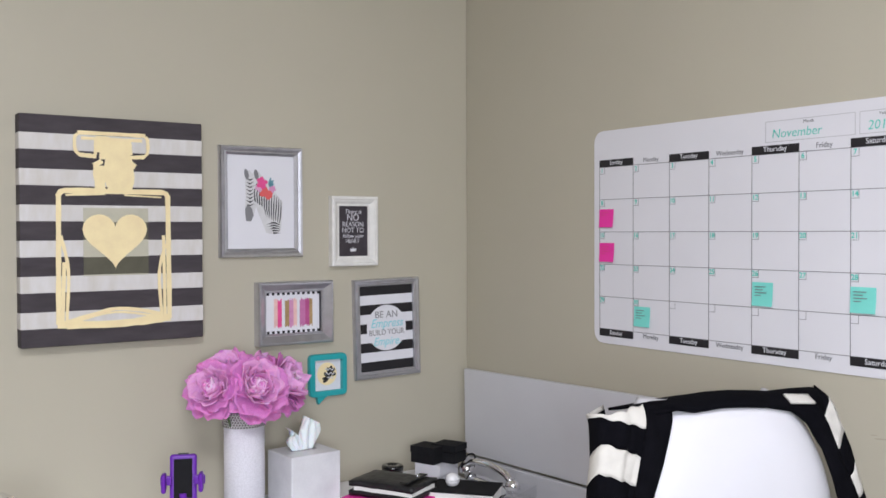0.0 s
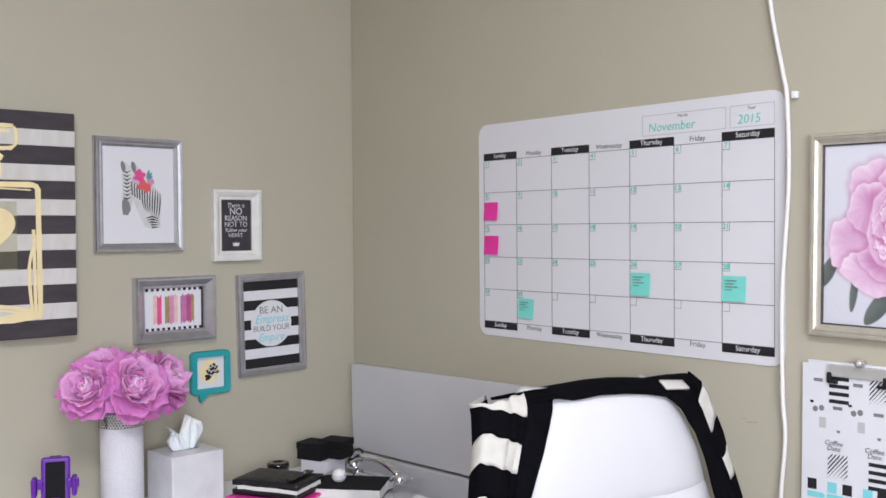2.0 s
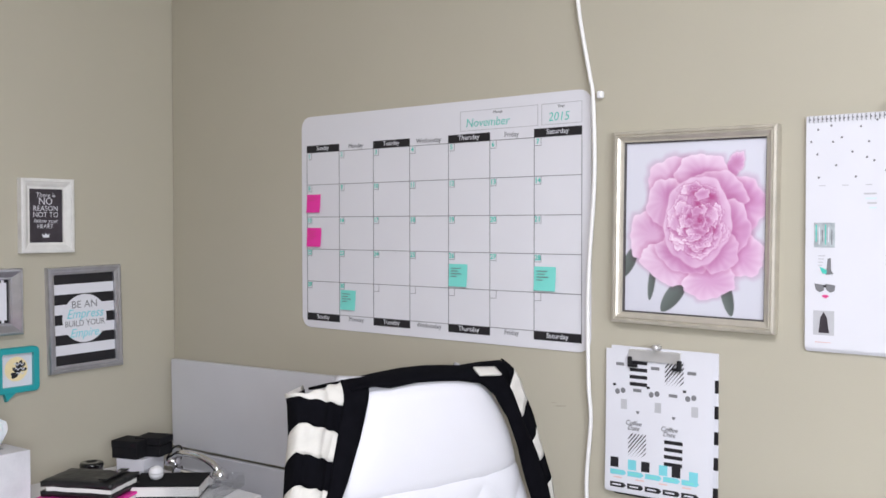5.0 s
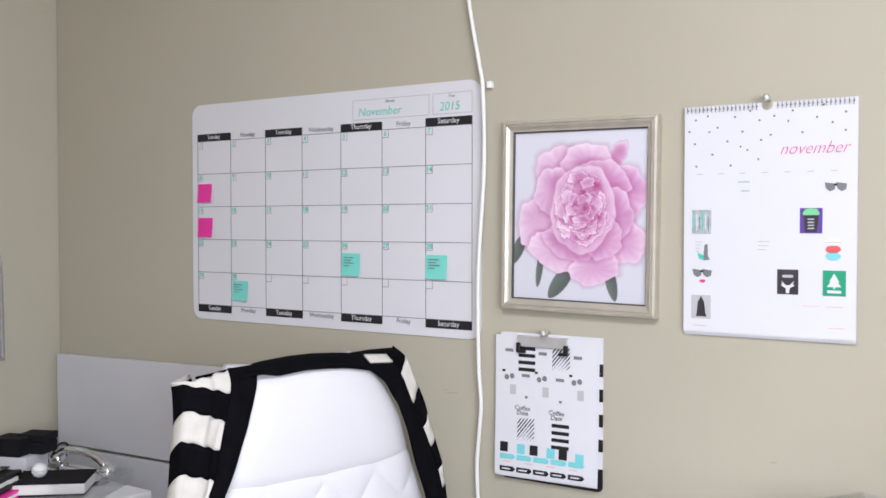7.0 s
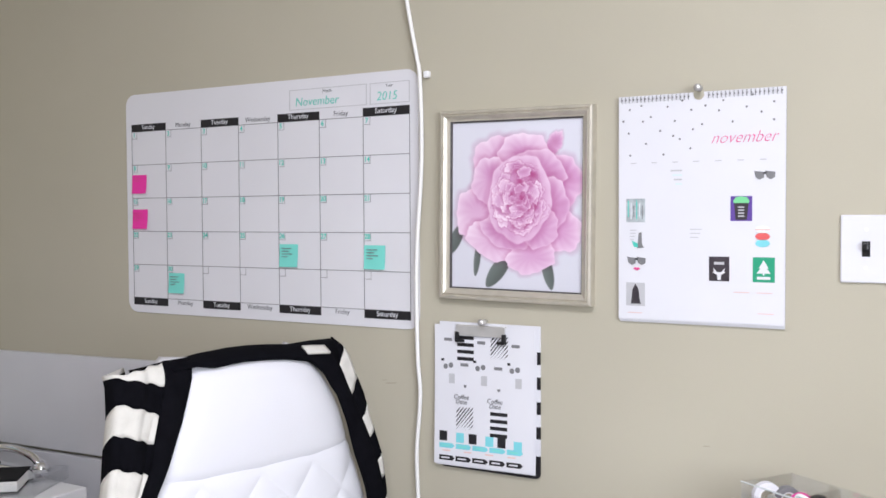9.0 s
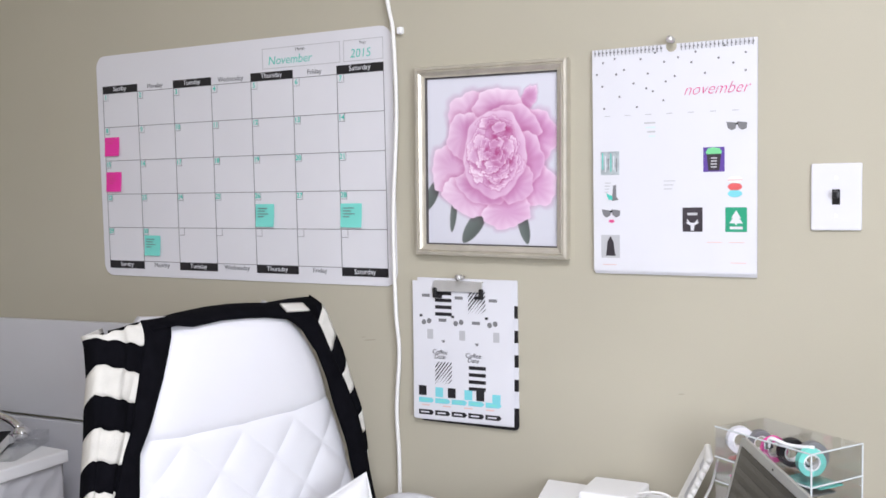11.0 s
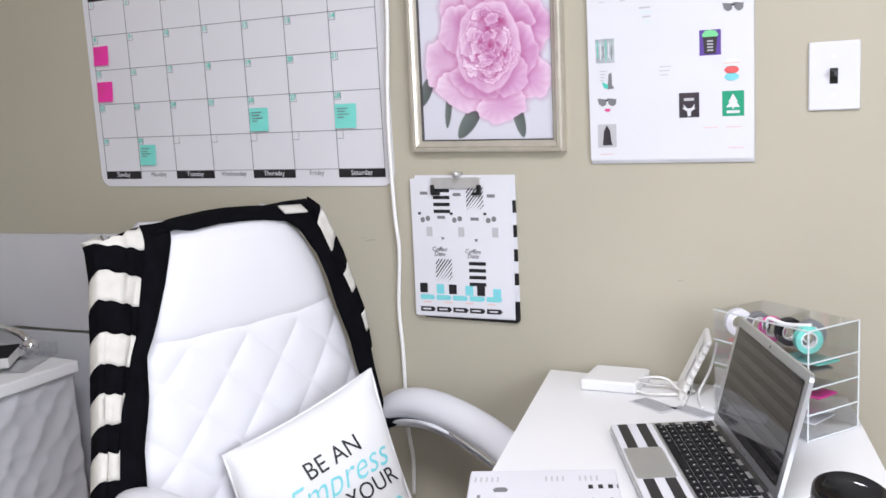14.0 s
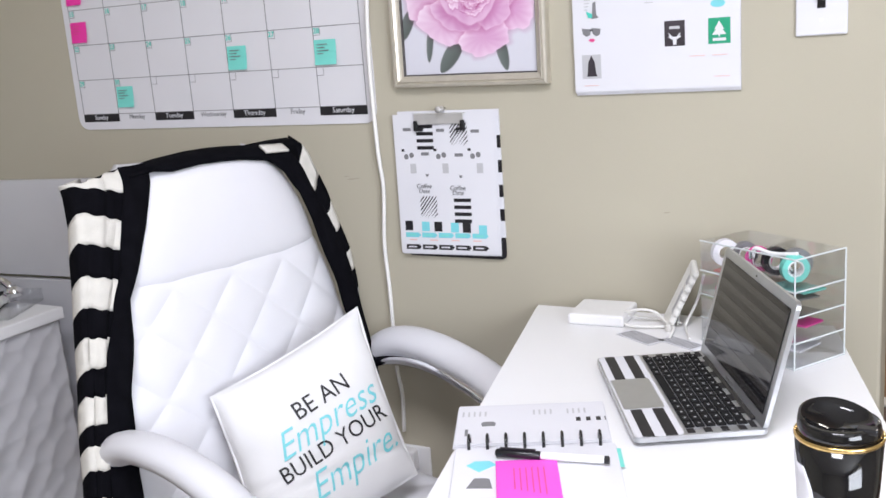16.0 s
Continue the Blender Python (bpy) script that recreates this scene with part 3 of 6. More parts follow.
def zebra_print():
    w, h = 0.2265, 0.28
    t = thing("framed_zebra_print", on_a(1.7495, 1.448), "silver framed zebra head print with pink flowers", "picture")
    frame_part(t, w, h, 0.022, 0.018, M_SILVER, "silver painted moulding")
    backing(t, w - 0.04, h - 0.04, M_PAPER, 0.005)
    z = 0.0056
    head = [(-0.035, 0.062), (-0.028, 0.07), (-0.02, 0.062), (-0.008, 0.069), (0.0, 0.06), (0.018, 0.045), (0.035, 0.02), (0.052, 0.0), (0.05, -0.03), (0.047, -0.064), (0.03, -0.072), (0.012, -0.068), (0.0, -0.04), (-0.012, -0.012), (-0.018, -0.03), (-0.024, -0.043), (-0.036, -0.042), (-0.038, -0.02), (-0.036, 0.01), (-0.037, 0.04)]
    part("zebra_shape", poly(head, z - 0.0004, z), mat("pale_wash", (0.62, 0.62, 0.63), 0.7, vary=0.1, scale=60), t)
    st = bmesh.new()
    for k in range(12):
        s = k / 11
        x, y = -0.01 + 0.058 * s, 0.042 - 0.036 * s
        w = 0.0013
        p = [Vector((x, y)), Vector((x - 0.006 + 0.006 * s, y - 0.02)), Vector((x - 0.004 + 0.002 * s, y - 0.042)), Vector((x + 0.006 - 0.012 * s, y - 0.062 + 0.006 * s))]
        if s < 0.3:
            p = p[:3]
        add_poly(st, [(q.x - w * (1 if 0 < i < 3 else 0.3), q.y) for i, q in enumerate(p)] + [(q.x + w * (1 if 0 < i < 3 else 0.3), q.y) for i, q in reversed(list(enumerate(p)))], z, z + 0.0002)
    for k in range(5):
        add_poly(st, [(0.012 + k * 0.004, -0.05 - k * 0.0045), (0.03, -0.043 - k * 0.006), (0.048, -0.052 - k * 0.004), (0.03, -0.047 - k * 0.006)], z + 0.0002, z + 0.0003)
    for k in range(8):
        y = 0.052 - k * 0.008
        add_poly(st, [(-0.036, y), (-0.026, y - 0.003), (-0.016, y + 0.001), (-0.026, y - 0.0065)], z, z + 0.0002)
    part("stripes", st, M_BLACK, t, "black zebra stripes")
    part("muzzle", poly([(-0.024, -0.043), (-0.036, -0.042), (-0.038, -0.016), (-0.033, -0.006), (-0.022, -0.014), (-0.018, -0.03)], z, z + 0.0004), M_GREYINK, t)
    for ex in (-0.034, -0.011):
        part("ear", poly(ellipse(ex, 0.06, 0.005, 0.012, 14, 0.2), z, z + 0.0005), M_GREYINK, t)
    rnd = random.Random(3)
    for cx, cy, r, m in ((0.002, 0.042, 0.013, M_PINKINK), (0.012, 0.02, 0.015, M_RED), (0.027, 0.029, 0.008, PINKS[0]), (-0.006, 0.03, 0.008, PINKS[1])):
        for k in range(6):
            a = k * 1.05 + rnd.random()
            part("flower_petal", poly(ellipse(cx + r * 0.5 * math.cos(a), cy + r * 0.5 * math.sin(a), r * 0.6, r * 0.42, 12, a), z + 0.0004, z + 0.0007 + k * 0.00003), m, t)
    for a, l in ((0.9, 0.018), (1.3, 0.02), (0.5, 0.014)):
        part("leaf", poly(ellipse(0.018 + l * 0.6 * math.cos(a), 0.034 + l * 0.6 * math.sin(a), l * 0.5, 0.0028, 10, a), z + 0.0004, z + 0.0008), mat("slate_leaf", (0.12, 0.3, 0.36), 0.6), t)

    for c in t.children:
        if c.name.split(".")[0] not in ("frame", "print"):
            c.scale = (1.15, 1.15, 1)


zebra_print()


def quote_frame():
    w, h = 0.1415, 0.187
    t = thing("framed_quote", on_a(2.016, 1.3735), "distressed white framed dark chalkboard-style quote print", "picture")
    frame_part(t, w, h, 0.026, 0.022, M_WHITEFRAME, "distressed white wooden moulding", [(0, 0.001), (0, 0.02), (0.003, 0.022), (0.008, 0.022), (0.009, 0.019), (0.013, 0.018), (0.02, 0.012), (0.026, 0.011), (0.026, 0.001)])
    backing(t, w - 0.048, h - 0.048, M_CHALK, 0.006)
    for k, (s, size, y, sh) in enumerate((("There is", 0.017, 0.052, 0.2), ("NO", 0.026, 0.036, 0), ("REASON", 0.019, 0.018, 0), ("NOT TO", 0.019, 0.002, 0), ("follow your", 0.015, -0.013, 0.25), ("HEART.", 0.015, -0.027, 0))):
        lettering(s, size, M_PAPER, t, T((0, y, 0.0068)), shear=sh, bold=-0.0001, squeeze=0.92)
    part("crown", poly([(-0.008, -0.055), (0.008, -0.055), (0.01, -0.045), (0.004, -0.049), (0, -0.043), (-0.004, -0.049), (-0.01, -0.045)], 0.0064, 0.0068), M_PAPER, t)


quote_frame()


def makeup_frame():
    w, h = 0.214, 0.162
    t = thing("framed_brushstrokes", on_a(1.8375, 1.163), "wide silver framed print of pink and gold brushstrokes", "picture")
    frame_part(t, w, h, 0.03, 0.03, M_SILVER, "deep silver moulding", [(0, 0.001), (0, 0.026), (0.003, 0.03), (0.007, 0.03), (0.01, 0.027), (0.022, 0.016), (0.025, 0.016), (0.028, 0.012), (0.028, 0.001)])
    backing(t, w - 0.055, h - 0.055, M_PAPER, 0.006)
    iw, ih = w - 0.056, h - 0.056
    for y in (-ih / 2, ih / 2 - 0.007):
        for k in range(11):
            x = -iw / 2 + 0.004 + k * iw / 11
            part("black_check", poly(rect(x, y, x + iw / 22, y + 0.007), 0.0065, 0.007), M_BLACK, t)
    part("side_bar", poly(rect(iw / 2 - 0.004, -ih / 2, iw / 2, ih / 2), 0.0065, 0.0072), M_BLACK, t)
    rnd = random.Random(5)
    x = -0.055
    for wd, m in ((0.01, M_BLUSH), (0.012, M_PINKINK), (0.009, M_PAPER), (0.012, M_TAN), (0.012, PINKS[0]), (0.01, M_BLUSH), (0.008, M_PAPER), (0.016, PINKS[2]), (0.012, PINKS[4]), (0.009, M_TAN)):
        n = 6
        top = [(x + wd * k / n, 0.034 + rnd.uniform(-0.004, 0.004)) for k in range(n + 1)]
        bot = [(x + wd * k / n, -0.034 + rnd.uniform(-0.006, 0.003)) for k in range(n, -1, -1)]
        if m is not M_PAPER:
            part("brushstroke", poly(bot + top, 0.0065, 0.007), m, t)
        x += wd


makeup_frame()


def empress_frame():
    w, h = 0.2095, 0.272
    t = thing("framed_empress_print", on_a(2.121, 1.107) @ pose(0, 0, 0, 0, 0, 1.2), "silver framed black and white striped slogan print", "picture")
    frame_part(t, w, h, 0.02, 0.018, M_SILVER, "ornate silver moulding", [(0, 0.001), (0, 0.013), (0.002, 0.017), (0.006, 0.018), (0.009, 0.015), (0.012, 0.0155), (0.015, 0.012), (0.019, 0.011), (0.019, 0.001)])
    iw, ih = w - 0.037, h - 0.037
    backing(t, iw, ih, M_PAPER, 0.005)
    n = 9
    for k in range(0, n, 2):
        y = -ih / 2 + k * ih / n
        part("black_stripe", poly(rect(-iw / 2, y, iw / 2, y + ih / n), 0.0055, 0.006), M_BLACK, t)
    part("white_disc", poly(ellipse(0, 0, 0.063, 0.063, 48), 0.0055, 0.0066), M_PAPER, t)
    lettering("BE AN", 0.027, M_GREYINK, t, T((0, 0.036, 0.0069)))
    lettering("Empress", 0.034, M_CYAN, t, T((0, 0.012, 0.0069)), shear=0.35, squeeze=0.9)
    lettering("BUILD YOUR", 0.022, M_GREYINK, t, T((0, -0.013, 0.0069)), squeeze=0.9)
    lettering("Empire.", 0.032, M_CYAN, t, T((0, -0.038, 0.0069)), shear=0.35, squeeze=0.9)


empress_frame()


def teal_frame():
    t = thing("speech_bubble_frame", on_a(1.9355, 0.992) @ Matrix.Diagonal((1.04, 1.08, 1, 1)), "small teal speech-bubble photo frame with gold foil print", "picture")
    w, h = 0.107, 0.104
    bm = bmesh.new()
    outer, inner = rrect(-w / 2, -h / 2, w / 2, h / 2, 0.012, 6), rrect(-0.039, -0.038, 0.039, 0.038, 0.003, 6)
    vo = [[bm.verts.new((x, y, z)) for x, y in outer] for z in (0.001, 0.014)] + [[bm.verts.new((x * 0.96, y * 0.96, 0.017)) for x, y in outer]]
    vi = [[bm.verts.new((x, y, z)) for x, y in inner] for z in (0.017, 0.003)]
    loops = vo + vi
    for a, b in zip(loops, loops[1:]):
        for k in range(len(a)):
            bm.faces.new((a[k], a[(k + 1) % len(a)], b[(k + 1) % len(a)], b[k]))
    bmesh.ops.recalc_face_normals(bm, faces=bm.faces)
    part("frame", bm, M_TEAL, t)
    part("tail", poly([(-0.034, -0.048), (-0.028, -0.07), (-0.02, -0.062), (-0.004, -0.05)], 0.001, 0.0155), M_TEAL, t)
    backing(t, 0.08, 0.078, M_PAPER, 0.004)
    part("gold_disc", poly(ellipse(0, 0.002, 0.028, 0.028, 40), 0.0045, 0.005), M_GOLD, t)
    bm = bmesh.new()
    for k in range(9):
        a = 0.6 * k
        add_poly(bm, ellipse(0.006 + 0.012 * math.cos(a), 0.014 * math.sin(a * 1.3), 0.008, 0.0045, 10, a), 0.0051, 0.0052 + k * 0.00002)
    part("black_marks", bm, M_BLACK, t)
    bm = bmesh.new()
    for y, a, b in ((0.013, -0.006, 0.018), (0.002, -0.004, 0.02), (-0.008, 0.0, 0.018)):
        add_tube(bm, curve_points([(a + (b - a) * k / 6, y + 0.003 * math.sin(k * 2.2), 0.0056) for k in range(7)], 3), 0.0011, 6)
    part("script_marks", bm, M_PAPER, t)


teal_frame()

# ---- clipboard, paper calendar, switch and cable ----
def clipboard():
    t = thing("clipboard", on_b(1.513, 0.9755), "black and white striped clipboard with sticker sheets on pin", "clipboard")
    part("board", poly(rrect(-0.104, -0.143, 0.11, 0.142, 0.01), 0.002, 0.005), M_BLACK, t)
    for y0, y1 in ((0.0945, 0.1425), (0.048, 0.071), (0.0015, 0.0245), (-0.045, -0.022), (-0.1, -0.068)):
        part("white_stripe", poly(rect(-0.1045, y0, 0.1105, y1), 0.0018, 0.0054), M_PAPER, t)
    for k, (dx, dy, tw) in enumerate(((0.004, -0.003, 0.4), (0.002, -0.002, 0.2), (0, 0, 0))):
        rows = [[(-0.113 + dx + u * 0.214, 0.137 + dy - q * 0.272 + 0.004 * u * q, 0.0075 + k * 0.0012 + 0.008 * q * q * (0.7 + 0.3 * u)) for u in (0, 0.25, 0.5, 0.75, 1)] for q in (i / 8 for i in range(9))]
        bm = shell(rows, 0.0003)
        part("sheet", bm, M_PAPER, t)

    def lift(u, s):
        return 0.0101 + 0.008 * s * s * (0.7 + 0.3 * u)

    def mark(x0, y0, x1, y1, m, name="printed_block", pts=None):
        """A printed patch on the front sheet, in shares of its width and height from the top left."""
        bm = bmesh.new()
        q = pts or rect(x0, y0, x1, y1)
        P = [(-0.113 + u * 0.214, 0.137 - s * 0.272 + 0.004 * u * s, lift(u, s)) for u, s in q]
        lo, hi = [bm.verts.new((x, y, z)) for x, y, z in P], [bm.verts.new((x, y, z + 0.0003)) for x, y, z in P]
        bm.faces.new(hi)
        for i in range(len(P)):
            bm.faces.new((lo[i], lo[(i + 1) % len(P)], hi[(i + 1) % len(P)], hi[i]))
        bmesh.ops.recalc_face_normals(bm, faces=bm.faces)
        part(name, bm, m, t)
    for k in range(5):
        if k < 4:
            mark(0.235, 0.075 + k * 0.05, 0.405, 0.1 + k * 0.05, M_BLACK)
            mark(0.575, 0.6 + k * 0.05, 0.745, 0.625 + k * 0.05, M_BLACK)
    for (u0, s0) in ((0.575, 0.06), (0.23, 0.58)):
        for k in range(9):
            a = -0.75 + k * 0.19
            lo, hi = max(0, -a), min(1, 1 - a)
            w = 0.075
            if hi - lo > 0.08:
                mark(0, 0, 0, 0, M_BLACK, pts=[(u0 + 0.17 * min(1, max(0, p)), s0 + 0.165 * (1 - min(1, max(0, q)))) for p, q in ((lo, lo + a), (hi, hi + a), (hi, hi + a - w), (lo, lo + a - w))])
    for u, s in ((0.1, 0.095), (0.44, 0.105), (0.78, 0.115), (0.27, 0.27), (0.61, 0.28)):
        mark(u, s, u + 0.08, s + 0.022, M_GREYINK)
    for u in (0.07, 0.4, 0.74):
        for dx, dy in ((0.0, 0.045), (0.055, 0.035)):
            pts = [(u + 0.045 + dx + 0.024 * math.cos(a), 0.255 + dy + 0.02 * math.sin(a)) for a in (i * 0.63 for i in range(10))]
            mark(0, 0, 0, 0, M_GREYINK, "printed_cup", pts)
            pts = [(u + 0.045 + dx + 0.012 * math.cos(a), 0.255 + dy + 0.01 * math.sin(a)) for a in (i * 0.63 for i in range(10))]
        mark(u, 0.245, u + 0.03, 0.262, M_BLACK)
        mark(u + 0.08, 0.35, u + 0.14, 0.42, M_LIGHTINK)
    for u, s in ((0.3, 0.425), (0.64, 0.435)):
        mark(0, 0, 0, 0, M_GREYINK, "printed_cup", [(u, s), (u + 0.035, s), (u + 0.027, s + 0.018), (u + 0.008, s + 0.018)])
    for u, s in ((0.3, 0.51), (0.64, 0.52)):
        for k, w in enumerate(("Coffee", "Date")):
            lettering(w, 0.0125, M_GREYINK, t, T((-0.113 + (u - 0.02) * 0.214, 0.137 - (s + 0.035 * k) * 0.272, 0.0112 + 0.008 * s * s)), shear=0.2)
    for k, (u, s, m) in enumerate(((0.055, 0.765, M_BLACK), (0.23, 0.77, M_CYAN), (0.36, 0.77, M_BLACK), (0.53, 0.775, M_CYAN), (0.65, 0.775, M_BLACK), (0.81, 0.79, M_CYAN))):
        mark(u, s, u + 0.08, s + 0.07, m)
    for k in range(5):
        u = 0.055 + k * 0.172
        for s, m in ((0.85, M_CYAN), (0.938, M_BLACK)):
            mark(0, 0, 0, 0, m, "printed_arrow", [(u, s), (u + 0.135, s), (u + 0.16, s + 0.018), (u + 0.135, s + 0.036), (u, s + 0.036)])
            mark(u + 0.02, s + 0.013, u + 0.11, s + 0.023, M_PAPER if m is M_BLACK else M_TEALNOTE, "writing_bar")
    for k in range(4):
        mark(0.09 + 0.22 * k, 0.9, 0.17 + 0.22 * k, 0.908, M_BLUSH, "writing_bar")
    clip = bmesh.new()
    add_box(clip, (-0.01, 0.128, 0.014), (0.105, 0.02, 0.003), 0.001)
    add_box(clip, (-0.01, 0.137, 0.009), (0.105, 0.003, 0.012), 0.001)
    part("clip", clip, M_STEEL, t, "brushed steel clip")
    for x in (-0.06, 0.04):
        part("clip_foot", box((x, 0.115, 0.015), (0.009, 0.02, 0.006), 0.002), M_PLASTB, t)
        part("clip_foot", box((x * 0.86 - 0.001, 0.108, 0.015), (0.016, 0.006, 0.006), 0.002), M_PLASTB, t)
    return t


clipboard()


def push_pin(x, z):
    p = thing("push_pin", on_b(x, z, 0.0), "silver push pin in the beige wall", "push pin", "pins on the wall")
    part("pin_head", lathe([(0.002, 0.001), (0.002, 0.012), (0.0055, 0.013), (0.005, 0.017), (0.0032, 0.021), (0.0058, 0.026), (0.0062, 0.029), (0.001, 0.03)], 16), M_STEEL, p, smooth=True)


push_pin(1.511, 1.122)
push_pin(1.919, 1.535)


def month_calendar():
    w, h = 0.2805, 0.3865
    t = thing("paper_calendar", on_b(1.917, 1.336), "white spiral-bound november wall calendar with small stickers", "calendar")
    for k in range(4):
        part("sheet", poly(rect(-w / 2 + k * 0.0003, -h / 2 - k * 0.002, w / 2, h / 2), 0.009 - k * 0.0018, 0.0096 - k * 0.0018), M_PAPER, t)
    part("hanger_notch", poly(ellipse(0.0, h / 2 - 0.004, 0.009, 0.009, 18), 0.0085, 0.0102), M_WALL, t, "wall colour through the hanger cut-out")
    coil = bmesh.new()
    for k in range(40):
        x = -w / 2 + 0.006 + k * (w - 0.012) / 39
        if abs(x) > 0.013:
            add_tube(coil, [(x, h / 2 - 0.006 + 0.0055 * math.cos(a), 0.0085 + 0.0055 * math.sin(a)) for a in (j * math.pi / 4 for j in range(8))], 0.0006, 5, True)
            add_poly(coil, rect(x - 0.0013, h / 2 - 0.0075, x + 0.0013, h / 2 - 0.0045), 0.0096, 0.0099)
    tagged(part("spiral_binding", coil, M_GREYINK, t, "grey wire spiral binding"), kind="stuff")
    z0, z1 = 0.0098, 0.0102
    for u, s in ((0.07, 0.04), (0.145, 0.025), (0.31, 0.035), (0.4, 0.012), (0.455, 0.055), (0.54, 0.04), (0.645, 0.022), (0.62, 0.065), (0.78, 0.055), (0.815, 0.005), (0.935, 0.04), (0.03, 0.09), (0.155, 0.095), (0.205, 0.077), (0.355, 0.1), (0.52, 0.12), (0.7, 0.115), (0.865, 0.08), (0.935, 0.115), (0.065, 0.145), (0.265, 0.14), (0.345, 0.165), (0.385, 0.18), (0.465, 0.14), (0.175, 0.195), (0.45, 0.222), (0.285, 0.245), (0.075, 0.245)):
        part("printed_dot", poly(ellipse(-w / 2 + u * w, h / 2 - (s + 0.02) * h, 0.0019, 0.0019, 10), z0, z1), M_GREYINK, t)
    lettering("november", 0.028, M_PINKINK, t, T((0.073, h / 2 - 0.204 * h, z1)), name="title", shear=0.45, bold=-0.0005, squeeze=0.93)
    for k in range(7):
        part("weekday_bar", poly(rect(-w / 2 + 0.022 + k * 0.0365, h / 2 - 0.302 * h, -w / 2 + 0.032 + k * 0.0365, h / 2 - 0.298 * h), z0, z1), M_LIGHTINK, t)

    def at(u, s):
        return -w / 2 + u * w, h / 2 - (s - 0.02 * (s - 0.3)) * h

    def patch(u0, s0, u1, s1, m, zz=0.0, name="sticker"):
        x0, y0 = at(u0, s1)
        x1, y1 = at(u1, s0)
        return part(name, poly(rect(x0, y0, x1, y1), z0, z1 + zz), m, t)

    def shape(pts, m, zz=0.0003, name="sticker_shape"):
        return part(name, poly([at(u, s) for u, s in pts], z0, z1 + zz), m, t)

    def glasses(u, s):
        for d in (0.0, 0.062):
            shape([(u + d, s - 0.006), (u + d + 0.058, s), (u + d + 0.054, s + 0.024), (u + d + 0.03, s + 0.032), (u + d + 0.008, s + 0.02)], M_GREYINK)
        shape([(u + 0.05, s), (u + 0.07, s), (u + 0.07, s + 0.008), (u + 0.05, s + 0.008)], M_BLACK)
    glasses(0.825, 0.355)
    glasses(0.055, 0.735)
    lip = [(0.095, 0.784), (0.11, 0.776), (0.118, 0.779), (0.126, 0.776), (0.14, 0.784), (0.12, 0.793)]
    shape(lip, M_PINKINK)
    patch(0.69, 0.457, 0.815, 0.565, M_VIOLET)
    shape([(0.71, 0.487), (0.795, 0.487), (0.785, 0.56), (0.72, 0.56)], M_CHALK)
    shape([(0.705, 0.478), (0.72, 0.462), (0.75, 0.458), (0.785, 0.462), (0.8, 0.478), (0.795, 0.487), (0.71, 0.487)], mat("mint_green_print", (0.2, 0.65, 0.3), 0.6), 0.0006)
    for k in range(4):
        patch(0.735, 0.502 + k * 0.013, 0.77, 0.508 + k * 0.013, M_LIGHTINK, 0.0006, "writing_bar")
    patch(0.05, 0.462, 0.17, 0.57, mat("grey_teal_print", (0.5, 0.55, 0.57), 0.6, vary=0.3, scale=90), 0)
    for k in range(6):
        patch(0.06 + k * 0.018, 0.47 + (k % 3) * 0.012, 0.066 + k * 0.018, 0.545 + (k % 2) * 0.012, (M_TEALINK, M_PAPER, M_GREYINK)[k % 3], 0.0004, "writing_bar")
    shape([(0.13, 0.62), (0.148, 0.615), (0.15, 0.67), (0.165, 0.686), (0.12, 0.69), (0.125, 0.66)], M_GREYINK)
    shape([(0.085, 0.655), (0.125, 0.668), (0.125, 0.686), (0.1, 0.684)], M_TEALINK, 0.0005)
    for k in range(4):
        patch(0.075, 0.605 + k * 0.014, 0.115 - 0.006 * k, 0.609 + k * 0.014, M_LIGHTINK, 0, "writing_bar")
    for c, s, m in ((0.875, 0.602, M_TISSUE), (0.875, 0.632, M_RED), (0.875, 0.662, M_CYAN)):
        x, y = at(c, s)
        part("macaron", poly(ellipse(x, y, 0.0115, 0.0062, 20), z0, z1 + 0.0002), m, t)
        part("macaron_filling", poly(rect(x - 0.0118, y - 0.0012, x + 0.0118, y + 0.0006), z0, z1 + 0.0004), M_BLUSH if m is M_TISSUE else m, t)
    patch(0.565, 0.722, 0.685, 0.83, M_CHALK)
    shape([(0.612, 0.79), (0.638, 0.79), (0.634, 0.825), (0.616, 0.825)], M_PAPER)
    for sgn in (-1, 1):
        shape([(0.625 + sgn * 0.01, 0.792), (0.625 + sgn * 0.034, 0.772), (0.625 + sgn * 0.03, 0.787), (0.625 + sgn * 0.04, 0.79), (0.625 + sgn * 0.014, 0.802)], M_PAPER, 0.0005)
    patch(0.595, 0.745, 0.655, 0.757, M_LIGHTINK, 0.0004, "writing_bar")
    patch(0.82, 0.722, 0.945, 0.83, M_GREEN)
    shape([(0.882, 0.734), (0.91, 0.77), (0.9, 0.77), (0.922, 0.792), (0.886, 0.792), (0.886, 0.8), (0.878, 0.8), (0.878, 0.792), (0.842, 0.792), (0.864, 0.77), (0.854, 0.77)], M_PAPER)
    patch(0.845, 0.806, 0.92, 0.818, M_PAPER, 0.0004, "writing_bar")
    patch(0.05, 0.848, 0.17, 0.955, M_LIGHTINK)
    shape([(0.09, 0.88), (0.11, 0.852), (0.13, 0.88), (0.138, 0.93), (0.145, 0.945), (0.08, 0.945), (0.085, 0.92)], M_CHALK)
    for k in range(4):
        patch(0.33 + 0.01 * k, 0.335 + k * 0.02, 0.4, 0.342 + k * 0.02, (M_LIGHTINK, mat("pale_aqua_print", (0.62, 0.75, 0.76), 0.6))[k % 2], 0, "writing_bar")
